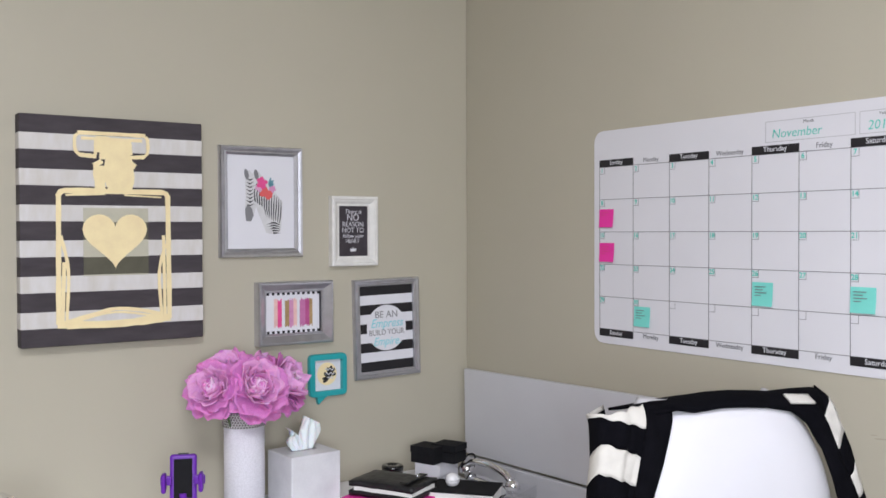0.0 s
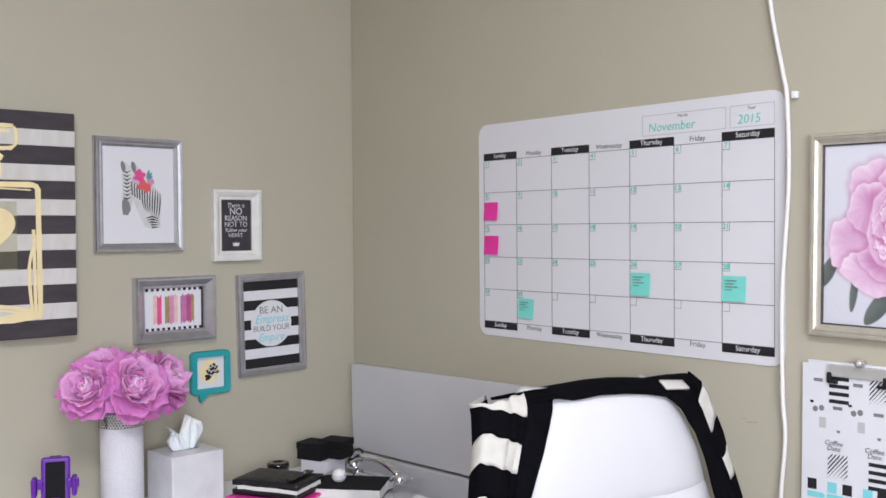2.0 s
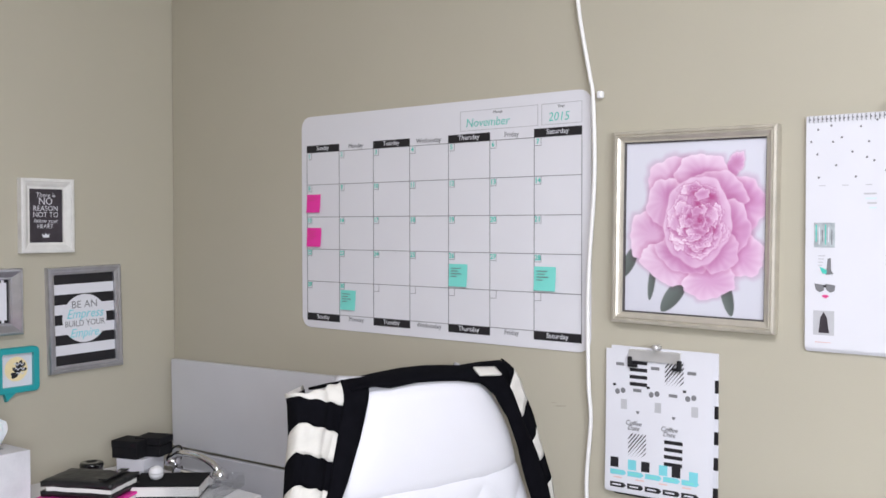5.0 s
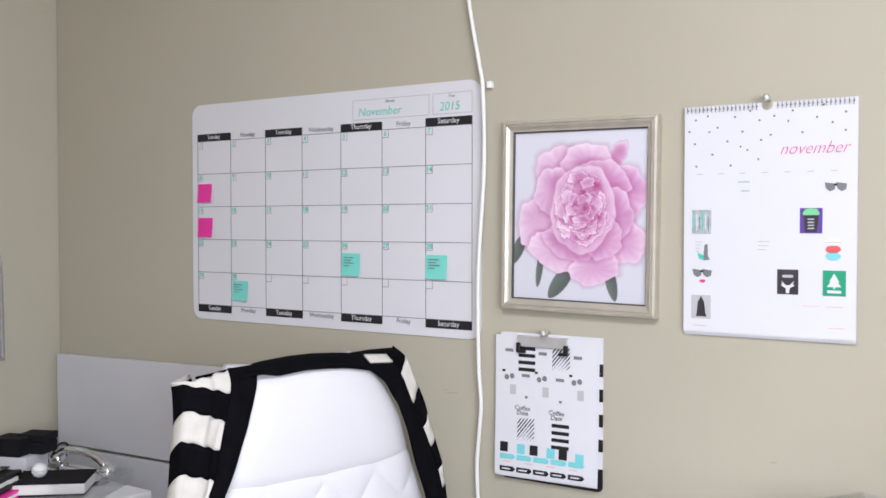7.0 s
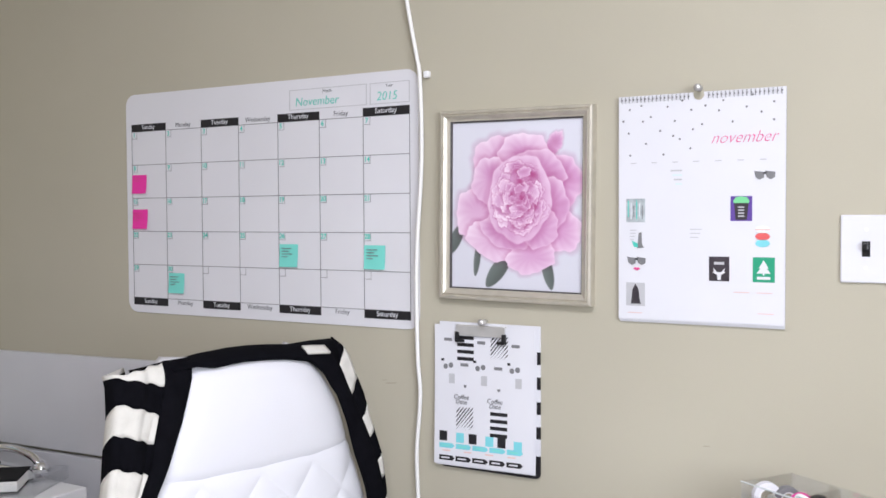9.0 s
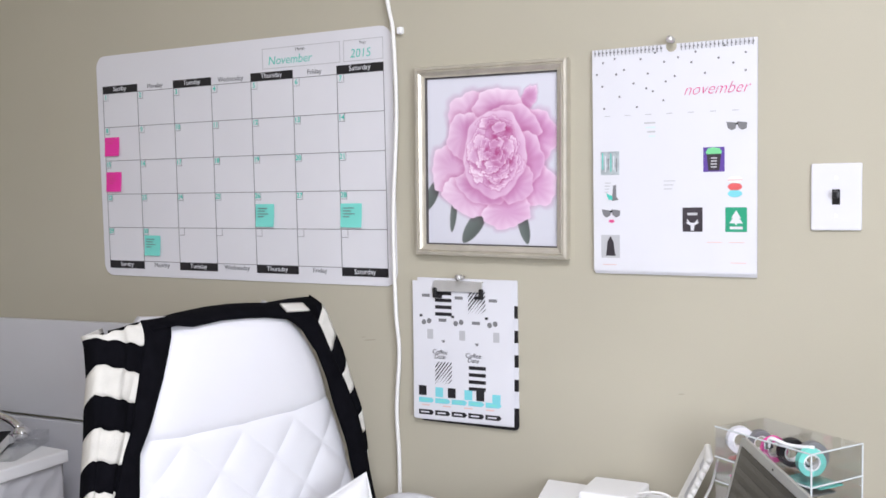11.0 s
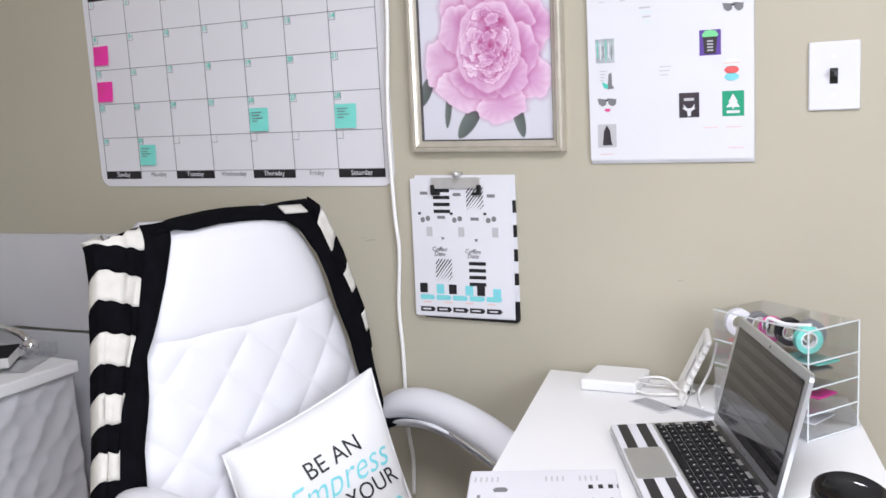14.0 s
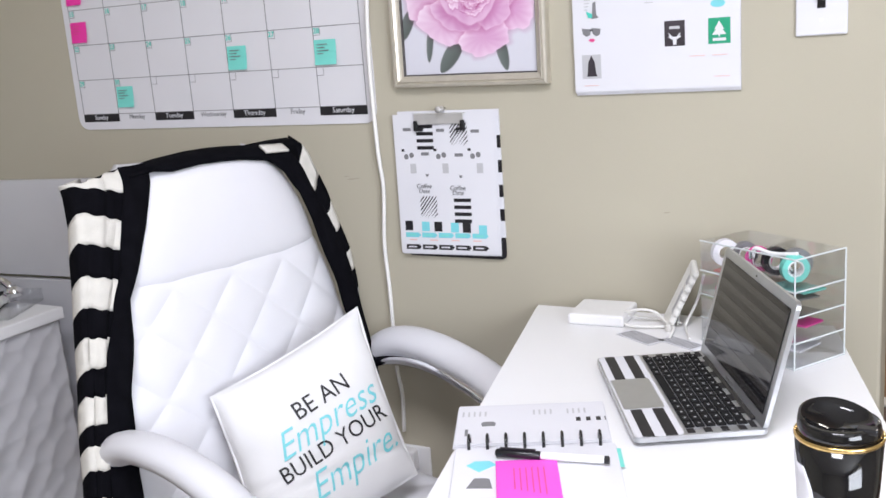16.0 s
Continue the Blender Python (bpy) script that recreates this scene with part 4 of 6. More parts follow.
    for k in range(3):
        patch(0.45, 0.6 + k * 0.018, 0.52 - 0.01 * k, 0.604 + k * 0.018, M_LIGHTINK, 0, "writing_bar")
    for u, s in ((0.84, 0.875), (0.71, 0.875), (0.85, 0.965), (0.06, 0.985)):
        patch(u, s, u + 0.09, s + 0.003, M_BLUSH, 0, "writing_bar")


month_calendar()


def light_switch():
    t = thing("light_switch", on_b(2.1775, 1.269), "white plastic wall plate with a dark toggle switch", "light switch")
    part("plate", box((0, 0, 0.003), (0.0755, 0.1065, 0.006), 0.0028, seg=3), M_PAPER, t)
    part("collar", box((0, 0, 0.0062), (0.012, 0.024, 0.002), 0.0005), M_PLASTB, t)
    part("toggle", box((0, 0.004, 0.011), (0.009, 0.011, 0.012), 0.002), M_PLASTB, t, "dark toggle lever")
    for y in (-0.03, 0.03):
        part("screw", lathe([(0.0028, 0.0058), (0.0028, 0.0066), (0.001, 0.0068)], 12), M_WHITE, t).location = (0, y, 0)


light_switch()

cord = thing("hanging_cable", Matrix(), "white electric cable hanging down the beige wall", "cable")
part("cord", tube(curve_points([(1.322, 2.388, 2.49), (1.325, 2.388, 2.1), (1.334, 2.388, 1.83), (1.339, 2.386, 1.77), (1.351, 2.386, 1.702), (1.366, 2.384, 1.634), (1.374, 2.382, 1.589), (1.377, 2.382, 1.435), (1.364, 2.382, 1.235), (1.364, 2.384, 1.05), (1.367, 2.388, 0.967), (1.358, 2.388, 0.853), (1.361, 2.388, 0.752), (1.361, 2.388, 0.6), (1.369, 2.388, 0.532), (1.365, 2.389, 0.45)], 6), 0.0042, 8), M_CABLE, cord, smooth=True)
part("hook", box((1.383, 2.394, 1.6), (0.012, 0.012, 0.014), 0.003), M_WHITE, cord, "small white adhesive cable hook")
outlet = thing("wall_outlet", on_b(1.385, 0.36), "white wall outlet with a plugged-in adapter", "outlet")
part("plate", box((0, 0, 0.003), (0.07, 0.114, 0.006), 0.0028), M_WHITE, outlet)
part("adapter", box((-0.012, 0.03, 0.018), (0.04, 0.05, 0.028), 0.006), M_WHITE, outlet)

for name, x0, x1, za, zb, y in (("leaning_board", 0.034, 0.95, 0.727, 0.9715, 2.388), ("lower_board", 0.034, 0.95, 0.30, 0.719, 2.385)):
    t = thing(name, pose(0, 0, 0, 0, -1.2 if name[0] == "l" else 0, 0), "flat white board standing along the wall behind the chair", "board")
    part("panel", box(((x0 + x1) / 2, y, (za + zb) / 2), (x1 - x0, 0.016, zb - za), 0.002), M_BOARD, t)

# ---- desk ----
def desk():
    t = thing("desk", T((1.683, 2.39, 0.75)), "white lacquered desk pushed against the beige wall", "desk")
    top = [(0, 0), (0.24, -1.075), (0.804, -1.063), (0.522, 0)]
    bm = poly(top, -0.03, 0)
    bmesh.ops.bevel(bm, geom=bm.edges[:], offset=0.002, segments=2, affect="EDGES")
    part("desktop", bm, M_WHITE, t)
    for x, y in ((0.05, -0.04), (0.265, -1.03), (0.74, -1.03), (0.48, -0.04)):
        part("leg", box((x, y, -0.39), (0.04, 0.04, 0.72), 0.002), M_WHITE, t)
    part("apron", box((0.265, -0.04, -0.06), (0.384, 0.018, 0.06), 0.001), M_WHITE, t)


desk()


# ---- chair ----
CH = Matrix(((0.970, 0.242, 0, 1.335), (-0.242, 0.970, 0, 2.02), (0, 0, 1, 0), (0, 0, 0, 1)))
LEAN = math.tan(radians(12))


def back_x(z):
    return -0.01 + (0.45 - z) * LEAN


def ramp(table, v):
    for (a, p), (b, q) in zip(table, table[1:]):
        if a <= v <= b:
            return p + (q - p) * (v - a) / (b - a)
    return table[0][1] if v < table[0][0] else table[-1][1]


def office_chair():
    t = thing("office_chair", CH, "white leather executive office chair with diamond-quilted back", "chair")
    half = [(0.42, 0.235), (0.6, 0.248), (0.72, 0.242), (0.82, 0.222), (0.95, 0.2), (1.0, 0.182), (1.04, 0.16), (1.065, 0.125), (1.08, 0.1)]

    def surf(z, a, seam=0.893):
        hw = ramp(half, z)
        y = a * hw
        edge = 0.035 * (1 - math.sqrt(max(0.0, 1 - abs(a) ** 5)))
        top = 0.04 * max(0.0, (z - 1.04) / 0.045) ** 2
        x = back_x(z) + 0.012 * (1 - a * a) - edge - top
        if z > seam:
            s = (z - seam) / (1.085 - seam)
            x += 0.013 * math.sin(math.pi * min(1, s * 1.02)) ** 0.7 * (1 - a ** 4)
        else:
            u, v = (y + 0.006) / 0.113, (z - 0.88) / 0.116
            d = min(abs((u + v) - round(u + v)), abs((u - v) - round(u - v)))
            x += 0.0044 * (1 - math.exp(-(d / 0.16) ** 2)) * min(1, (seam - z) / 0.02)
        x -= 0.007 * math.exp(-((z - seam) / 0.006) ** 2)
        return (x, y, z)
    zs = [0.42 + (1.068 - 0.42) * k / 150 for k in range(151)]
    cols = [-1 + 2 * k / 96 for k in range(97)]
    top_rows = [[surf(z, a) for a in cols] for z in zs]
    part("backrest", shell(top_rows, 0.022), M_LEATHER, t, "white leather back, smooth headrest over quilted diamonds", smooth=True)
    part("back_shell", shell([[(back_x(z) - 0.03 - 0.03 * (1 - a * a), a * (ramp(half, z) - 0.05), z) for a in cols[::8]] for z in zs[:126:10]], 0.012), M_LEATHER, t, smooth=True)
    # Grey tube along the seam, standing in for shade under the headrest's bulge.
    line = []
    for k in range(61):
        p = surf(0.893, -0.97 + 1.94 * k / 60)
        line.append((p[0] + 0.005, p[1], p[2]))
    part("headrest_seam", tube(line, 0.0014, 6), mat("seam_shade_grey", (0.4, 0.4, 0.42), 0.6, vary=0.05), t, "fine seam line, greyed as shade under the headrest")
    seat = []
    for i in range(41):
        x = -0.03 + 0.52 * i / 40
        row = []
        for k in range(41):
            a = -1 + k / 20
            e = (abs(a) ** 6 + (max(0, x - 0.2) / 0.3) ** 6)
            u, v = a * 1.7, x / 0.15
            d = min(abs((u + v) - round(u + v)), abs((u - v) - round(u - v)))
            row.append((x, a * 0.25, 0.475 - 0.05 * min(1, e) ** 1.5 + 0.006 * (1 - math.exp(-(d / 0.15) ** 2))))
        seat.append(row)
    part("seat", shell(seat, 0.07), M_LEATHER, t, "padded white quilted seat", smooth=True)
    for s in (-1, 1):
        arm = curve_points([(-0.09, s * 0.27, 0.6), (-0.055, s * 0.285, 0.645), (0.0, s * 0.287, 0.682), (0.08, s * 0.285, 0.694), (0.18, s * 0.28, 0.682), (0.28, s * 0.277, 0.646), (0.37, s * 0.27, 0.58), (0.42, s * 0.262, 0.49), (0.41, s * 0.255, 0.42)], 6)
        part("armrest", tube(arm, [0.021 + 0.012 * min(1, i / 8) for i in range(len(arm))], 16, flat=0.78), M_LEATHER, t, "curved white leather-covered armrest", smooth=True)
        rail = curve_points([(-0.085, s * 0.25, 0.6), (-0.02, s * 0.262, 0.645), (0.08, s * 0.262, 0.664), (0.18, s * 0.26, 0.652), (0.28, s * 0.258, 0.616), (0.36, s * 0.25, 0.55)], 5)
        part("chrome_rail", tube(rail, 0.012, 10), M_CHROME, t, "chrome rail under the armrest", smooth=True)
        part("arm_bracket", box((-0.075, s * 0.262, 0.605), (0.02, 0.03, 0.02), 0.005), M_CHROME, t)
        part("arm_bolt", tube([(-0.05, s * 0.24, 0.575), (-0.05, s * 0.285, 0.575)], 0.011, 14), M_CHROME, t)
    part("gas_column", tube([(0.22, 0, 0.4), (0.22, 0, 0.12)], 0.028, 16), M_CHROME, t, smooth=True)
    for k in range(5):
        a = radians(72 * k + 10)
        part("base_spoke", tube([(0.22, 0, 0.12), (0.22 + 0.3 * math.cos(a), 0.3 * math.sin(a), 0.075)], [0.026, 0.015], 10), M_CHROME, t)
        c = part("castor", tube([(0.22 + 0.3 * math.cos(a), 0.3 * math.sin(a) - 0.02, 0.03), (0.22 + 0.3 * math.cos(a), 0.3 * math.sin(a) + 0.02, 0.03)], 0.03, 16), M_PLASTB, t)


office_chair()


def cardigan():
    t = thing("cardigan", CH, "black and ivory striped knit cardigan draped over the chair back", "cardigan")
    fold = [(0.45, -0.375), (0.663, -0.331), (0.72, -0.32), (0.801, -0.299), (0.892, -0.28), (0.938, -0.269), (0.987, -0.26), (1.032, -0.249), (1.075, -0.243)]
    bout = [(0.45, -0.345), (0.6, -0.325), (0.71, -0.299), (0.758, -0.286), (0.822, -0.263), (0.869, -0.239), (0.917, -0.214), (0.959, -0.203), (1.0, -0.186), (1.048, -0.171), (1.084, -0.158)]
    bin_ = [(0.45, -0.285), (0.65, -0.264), (0.746, -0.247), (0.786, -0.233), (0.828, -0.22), (0.888, -0.209), (0.936, -0.18), (0.993, -0.149), (1.05, -0.127), (1.084, -0.108)]
    rin = [(0.6, 0.23), (0.75, 0.222), (0.812, 0.217), (0.869, 0.206), (0.941, 0.194), (0.991, 0.182), (1.037, 0.156), (1.06, 0.124), (1.075, 0.095)]
    rout = [(0.6, 0.262), (0.785, 0.258), (0.866, 0.252), (0.946, 0.226), (1.031, 0.197), (1.086, 0.172)]
    right = [(0.6, 0.266), (0.743, 0.27), (0.796, 0.278), (0.863, 0.278), (0.909, 0.27), (0.983, 0.257), (1.035, 0.238), (1.071, 0.229), (1.088, 0.218)]

    def lay(y, z, lift):
        return Vector((back_x(z) + lift - 0.03 * max(0.0, (z - 1.05) / 0.04) ** 2, y, z))

    def ripple(s, z):
        return 0.005 * math.sin(8.5 * s + 5 * z) * math.sin(math.pi * s) + 0.0015 * math.sin(23 * s - 19 * z)

    def knit(name, rows, m, label="", thick=0.004):
        part(name, shell(rows, thick), m, t, label, smooth=True)

    # the stripes of the near front, from the fold at the chair's side to the band, and on round the side
    at_fold = [1.073, 1.069, 1.032, 0.987, 0.938, 0.892, 0.847, 0.801, 0.761, 0.72, 0.692, 0.655, 0.615, 0.57, 0.52, 0.47]
    at_band = [1.084, 1.047, 1.002, 0.959, 0.915, 0.871, 0.836, 0.8, 0.758, 0.72, 0.685, 0.65, 0.612, 0.568, 0.52, 0.47]
    for k in range(len(at_fold) - 1):
        m = M_KNITB if k % 2 else M_KNITW
        rows = []
        for i in range(7):
            f = i / 6
            zf, zb = at_fold[k + 1] + (at_fold[k] - at_fold[k + 1]) * f, at_band[k + 1] + (at_band[k] - at_band[k + 1]) * f
            a, b = ramp(fold, min(zf, 1.075)), ramp(bout, zb) + 0.012
            row = []
            for j in range(19):
                s = j / 18
                z = zf + (zb - zf) * s ** 1.2 + 0.0015 * math.sin(20 * s + zf * 60)
                row.append(lay(a + (b - a) * s, z, 0.03 + ripple(s, zf) + 0.006 * math.sin(math.pi * s)))
            sag = 0.028 * min(1, max(0, 1.075 - zf) / 0.04)
            p = row[0]
            back = lay(a - 0.002 + 0.012 * max(0, 0.8 - zf), zf - sag, -0.006)
            rear = back + Vector((-0.08, 0.075, -0.004))
            rows.append([rear.lerp(back, j / 4) for j in range(4)] + [back.lerp(p, j / 6) + Vector((0, -0.003 * math.sin(math.pi * j / 6), 0)) for j in range(6)] + row)
        knit("knit_stripe", rows, m)
    # the far front's slanted stripes
    outer = [1.088, 1.071, 1.013, 0.96, 0.915, 0.865, 0.826, 0.788, 0.748, 0.7, 0.65]
    for k in range(len(outer) - 1):
        rows = []
        for i in range(6):
            z = outer[k + 1] + (outer[k] - outer[k + 1]) * i / 5
            zi = z - 0.036 * min(1, max(0.25, (z - 0.75) / 0.25))
            a, b = ramp(rout, zi) - 0.008, ramp(right, z)
            rows.append([lay(a + (b - a) * j / 6, zi + (z - zi) * j / 6, 0.027 - 0.012 * (j / 6) ** 2 + 0.002 * math.sin(j * 1.3 + z * 30)) for j in range(7)])
        knit("knit_stripe", rows, M_KNITW if k % 2 else M_KNITB)

    def band(a, b, z0, z1, n, lift):
        rows = []
        for i in range(n + 1):
            z = z0 + (z1 - z0) * i / n
            p, q = ramp(a, z), ramp(b, z)
            rows.append([lay(p + (q - p) * j / 8, z, lift + 0.006 * math.sin(math.pi * j / 8) + 0.0012 * math.sin(z * 55 + j)) for j in range(9)])
        knit("front_band", rows, M_KNITB, "plain black knitted front band", 0.006)
    band(bout, bin_, 0.46, 1.084, 70, 0.034)
    band(rin, rout, 0.62, 1.072, 55, 0.03)
    inner = [(-0.15, 1.07), (-0.108, 1.075), (-0.075, 1.069), (-0.018, 1.073), (0.03, 1.071), (0.075, 1.067), (0.124, 1.058), (0.16, 1.036), (0.19, 1.02)]
    over = [(-0.16, 1.077), (-0.108, 1.082), (-0.075, 1.086), (-0.018, 1.09), (0.03, 1.09), (0.075, 1.087), (0.115, 1.083), (0.165, 1.085), (0.215, 1.084)]
    rows = []
    for i in range(9):
        f = i / 8
        g = min(1, f * 1.6)
        rows.append([Vector((back_x(1.07) + 0.036 - 0.13 * f * f, y0 + (y1 - y0) * g, z0 + (z1 - z0) * math.sin(g * math.pi / 2) - 0.05 * max(0, f - 0.6))) for (y0, z0), (y1, z1) in zip(inner, over)])
    knit("neck_band", rows, M_KNITB, "black knitted band over the chair top", 0.005)
    rows = [[Vector((back_x(1.075) + 0.042 - 0.02 * f, 0.12 + 0.052 * a, 1.072 - 0.004 * a + 0.012 * f)) for a in (j / 6 for j in range(7))] for f in (i / 4 for i in range(5))]
    knit("collar_stripe", rows, M_KNITW, "ivory stripe showing beside the neck band")


cardigan()


def pillow():
    s, th = 0.297, 0.1
    loc = T((0.118, 0.027, 0.63)) @ Matrix.Rotation(radians(-24), 4, "Z")
    yawed = Matrix(((0, 0, 1, 0), (1, 0, 0, 0), (0, 1, 0, 0), (0, 0, 0, 1)))
    m = CH @ loc @ Matrix.Rotation(radians(-28), 4, "Y") @ yawed @ Matrix.Rotation(radians(20), 4, "Z")
    t = thing("throw_pillow", m, "white cotton throw pillow with black and aqua slogan", "pillow")

    def h(x, y):
        a, b = min(1, abs(2 * x / s)), min(1, abs(2 * y / s))
        w = 0.004 * math.sin(40 * y + 12 * x) * max(0, -y / s + 0.1) + 0.0025 * math.sin(55 * x - 30 * y) * a * b
        w -= 0.006 * math.exp(-((y + 0.035 - 0.25 * x * x / s) / 0.007) ** 2) * max(0, 0.6 - x / s) + 0.004 * math.exp(-((y + 0.065 + 0.2 * x) / 0.006) ** 2)
        w += 0.003 * math.sin(70 * y + 25 * x) * a ** 3
        return th / 2 * max(0.0, (1 - a ** 3) * (1 - b ** 3)) ** 0.55 + 0.002 + w

    def place(x, y):
        pinch = 1 - 0.05 * (1 - (2 * x / s) ** 2) * abs(2 * y / s) ** 2
        pinch2 = 1 - 0.05 * (1 - (2 * y / s) ** 2) * abs(2 * x / s) ** 2
        return x * pinch2 + lean(y), y * pinch

    def lean(y):
        """The pillow slumps to one side towards its foot."""
        return 0.25 * (y - 0.14)
    n = 48
    for sgn, name in ((1, "front"), (-1, "back")):
        bm = bmesh.new()
        g = []
        for i in range(n + 1):
            row = []
            for j in range(n + 1):
                x, y = -s / 2 + s * j / n, -s / 2 + s * i / n
                px, py = place(x, y)
                row.append(bm.verts.new((px, py, sgn * h(x, y))))
            g.append(row)
        for i in range(n):
            for j in range(n):
                f = (g[i][j], g[i][j + 1], g[i + 1][j + 1], g[i + 1][j])
                bm.faces.new(f if sgn > 0 else f[::-1])
        part(name, bm, M_FABRIC, t, smooth=True)
    rim = []
    for a, b in (((-1, -1), (1, -1)), ((1, -1), (1, 1)), ((1, 1), (-1, 1)), ((-1, 1), (-1, -1))):
        for k in range(12):
            x, y = (a[0] + (b[0] - a[0]) * k / 12) * s / 2, (a[1] + (b[1] - a[1]) * k / 12) * s / 2
            px, py = place(x, y)
            rim.append((px, py, 0))
    part("piped_seam", tube(rim, 0.0028, 8, True), M_FABRIC, t, smooth=True)
    for word, size, x, y, m_, sh in (("BE AN", 0.042, -0.005, 0.05, M_BLACK, 0), ("Empress", 0.062, -0.019, 0.013, M_CYAN, 0.5), ("BUILD YOUR", 0.039, -0.026, -0.026, M_BLACK, 0), ("Empire.", 0.062, -0.016, -0.07, M_CYAN, 0.5)):
        ob = lettering(word, size, m_, t, T((x, y, 0)), shear=sh, bold=-0.0004 if m_ is M_CYAN else 0.0, squeeze=0.92)
        bm = bmesh.new()
        bm.from_mesh(ob.data)
        bmesh.ops.triangulate(bm, faces=bm.faces[:])
        bmesh.ops.subdivide_edges(bm, edges=[e for e in bm.edges if e.calc_length() > 0.012], cuts=2)
        for v in bm.verts:
            v.co.z = h(v.co.x - lean(v.co.y), v.co.y) + 0.0014 + (0.0004 if v.co.z > 0 else 0)
        bm.to_mesh(ob.data)
        bm.free()


pillow()


# ---- on the desk ----
DZ = 0.75
# from the plan of the desk, drawn at a height of 0.78, to the room
DESK = Matrix(((1.0647, -0.002, 0, -0.1438), (0.002, 1.0647, 0, -0.0951), (0, 0, 1.0647, -0.0805), (0, 0, 0, 1)))


def laptop():
    W, D = 0.285, 0.157
    t = thing("laptop", Matrix(((0.4805, 0.937, 0, 1.897), (-0.9207, 0.489, 0, 2.104), (0, 0, 1.02, DZ), (0, 0, 0, 1))), "open slim silver laptop with black and white striped skin", "laptop")
    part("base", poly(rrect(0, 0, W, D, 0.008, 5), 0.0065, 0.013), M_ALU, t)
    part("belly", poly(rrect(0.012, 0.02, W - 0.012, D - 0.004, 0.008, 5), 0.002, 0.0066), M_ALU, t)
    for x in (0.02, W - 0.02):
        for y in (0.028, D - 0.014):
            part("rubber_foot", tube([(x, y, 0), (x, y, 0.0025)], 0.005, 12), M_PLASTB, t)
    part("palm_rest_skin", poly(rrect(0.002, 0.002, W - 0.002, 0.06, 0.006, 4), 0.0125, 0.0134), M_PAPER, t, "white vinyl palm rest skin")
    for x, x1 in ((0.002, 0.094), (0.201, W - 0.002)):
        for y in (0.011, 0.038):
            part("skin_stripe", poly(rect(x, y, x1, y + 0.014), 0.013, 0.0137), M_BLACK, t, "black vinyl stripe")
    part("side_skin", poly(rect(0.002, 0.06, W - 0.002, 0.146), 0.0125, 0.0131), M_ALU, t)
    for k in range(7):
        part("skin_stripe", poly(rect(0.004 + k * 0.042, 0.139, 0.024 + k * 0.042, 0.146), 0.013, 0.0136), M_BLACK, t)
    for x in (0.0045, W - 0.0165):
        for k in range(4):
            part("skin_stripe", poly(rect(x, 0.064 + 0.02 * k, x + 0.012, 0.073 + 0.02 * k), 0.013, 0.0136), M_BLACK, t)
    part("trackpad", poly(rrect(0.0955, 0.004, 0.1995, 0.055, 0.004, 4), 0.0135, 0.0139), M_ALU, t, "brushed grey trackpad")
    part("keyboard_well", poly(rect(0.017, 0.063, W - 0.017, 0.138), 0.0125, 0.0134), mat("key_well", (0.5, 0.5, 0.52), 0.4, 0.6), t)
    key = bpy.data.meshes.new("key")
    bm = box((0, 0, 0), (0.0164, 0.0111, 0.0022), 0.0006, seg=1)
    bm.to_mesh(key)
    bm.free()
    key.materials.append(M_KEYS)
    wide = bpy.data.meshes.new("space_bar")
    bm = box((0, 0, 0), (0.086, 0.0111, 0.0022), 0.0006, seg=1)
    bm.to_mesh(wide)
    bm.free()
    wide.materials.append(M_KEYS)
    glyph = bpy.data.meshes.new("key_mark")
    bm = box((0, 0, 0.0012), (0.0022, 0.0026, 0.0003))
    bm.to_mesh(glyph)
    bm.free()
    glyph.materials.append(M_LIGHTINK)
    for r in range(6):
        y = 0.0695 + r * 0.0125
        cols = 14
        for c in range(cols):
            x = 0.0262 + c * 0.0179
            if r == 0 and 4 <= c <= 8:
                if c == 6:
                    part("space_bar", wide, M_PLASTB, t).location = (x, y, 0.0148)
                continue
            k = part("key", key, M_PLASTB, t)
            k.location = (x, y, 0.0148)
            part("key_mark", glyph, M_LIGHTINK, k)
    tilt = T((0, 0.149, 0.012)) @ pose(0, 0, 0, 90 - 14, 0, 0)
    part("lid", poly(rrect(0, 0, W, 0.162, 0.009, 5), -0.0055, 0, tilt), M_ALU, t, "silver aluminium screen lid")
    screen = part("screen", poly(rect(0.012, 0.016, W - 0.012, 0.15), 0.0003, 0.0008, tilt), M_SCREEN, t, "dim glossy screen with a striped desktop picture")
    for k in range(7):
        y = 0.018 + k * 0.019
        part("screen_stripe", poly(rect(0.013, y, W - 0.013, y + 0.0095), 0.0009, 0.0011, tilt), M_STRIPE, screen, "dim grey stripe of the desktop picture")
    part("webcam", poly(ellipse(W / 2, 0.156, 0.0016, 0.0016, 12), 0.0003, 0.0009, tilt), M_PLASTB, t)
    part("name_bar", poly(rect(W / 2 - 0.016, 0.0065, W / 2 + 0.016, 0.0095), 0.0002, 0.0005, tilt), M_GREYINK, t)
    part("hinge", tube([(0.03, 0.149, 0.011), (W - 0.03, 0.149, 0.011)], 0.005, 10), M_PLASTB, t)


laptop()


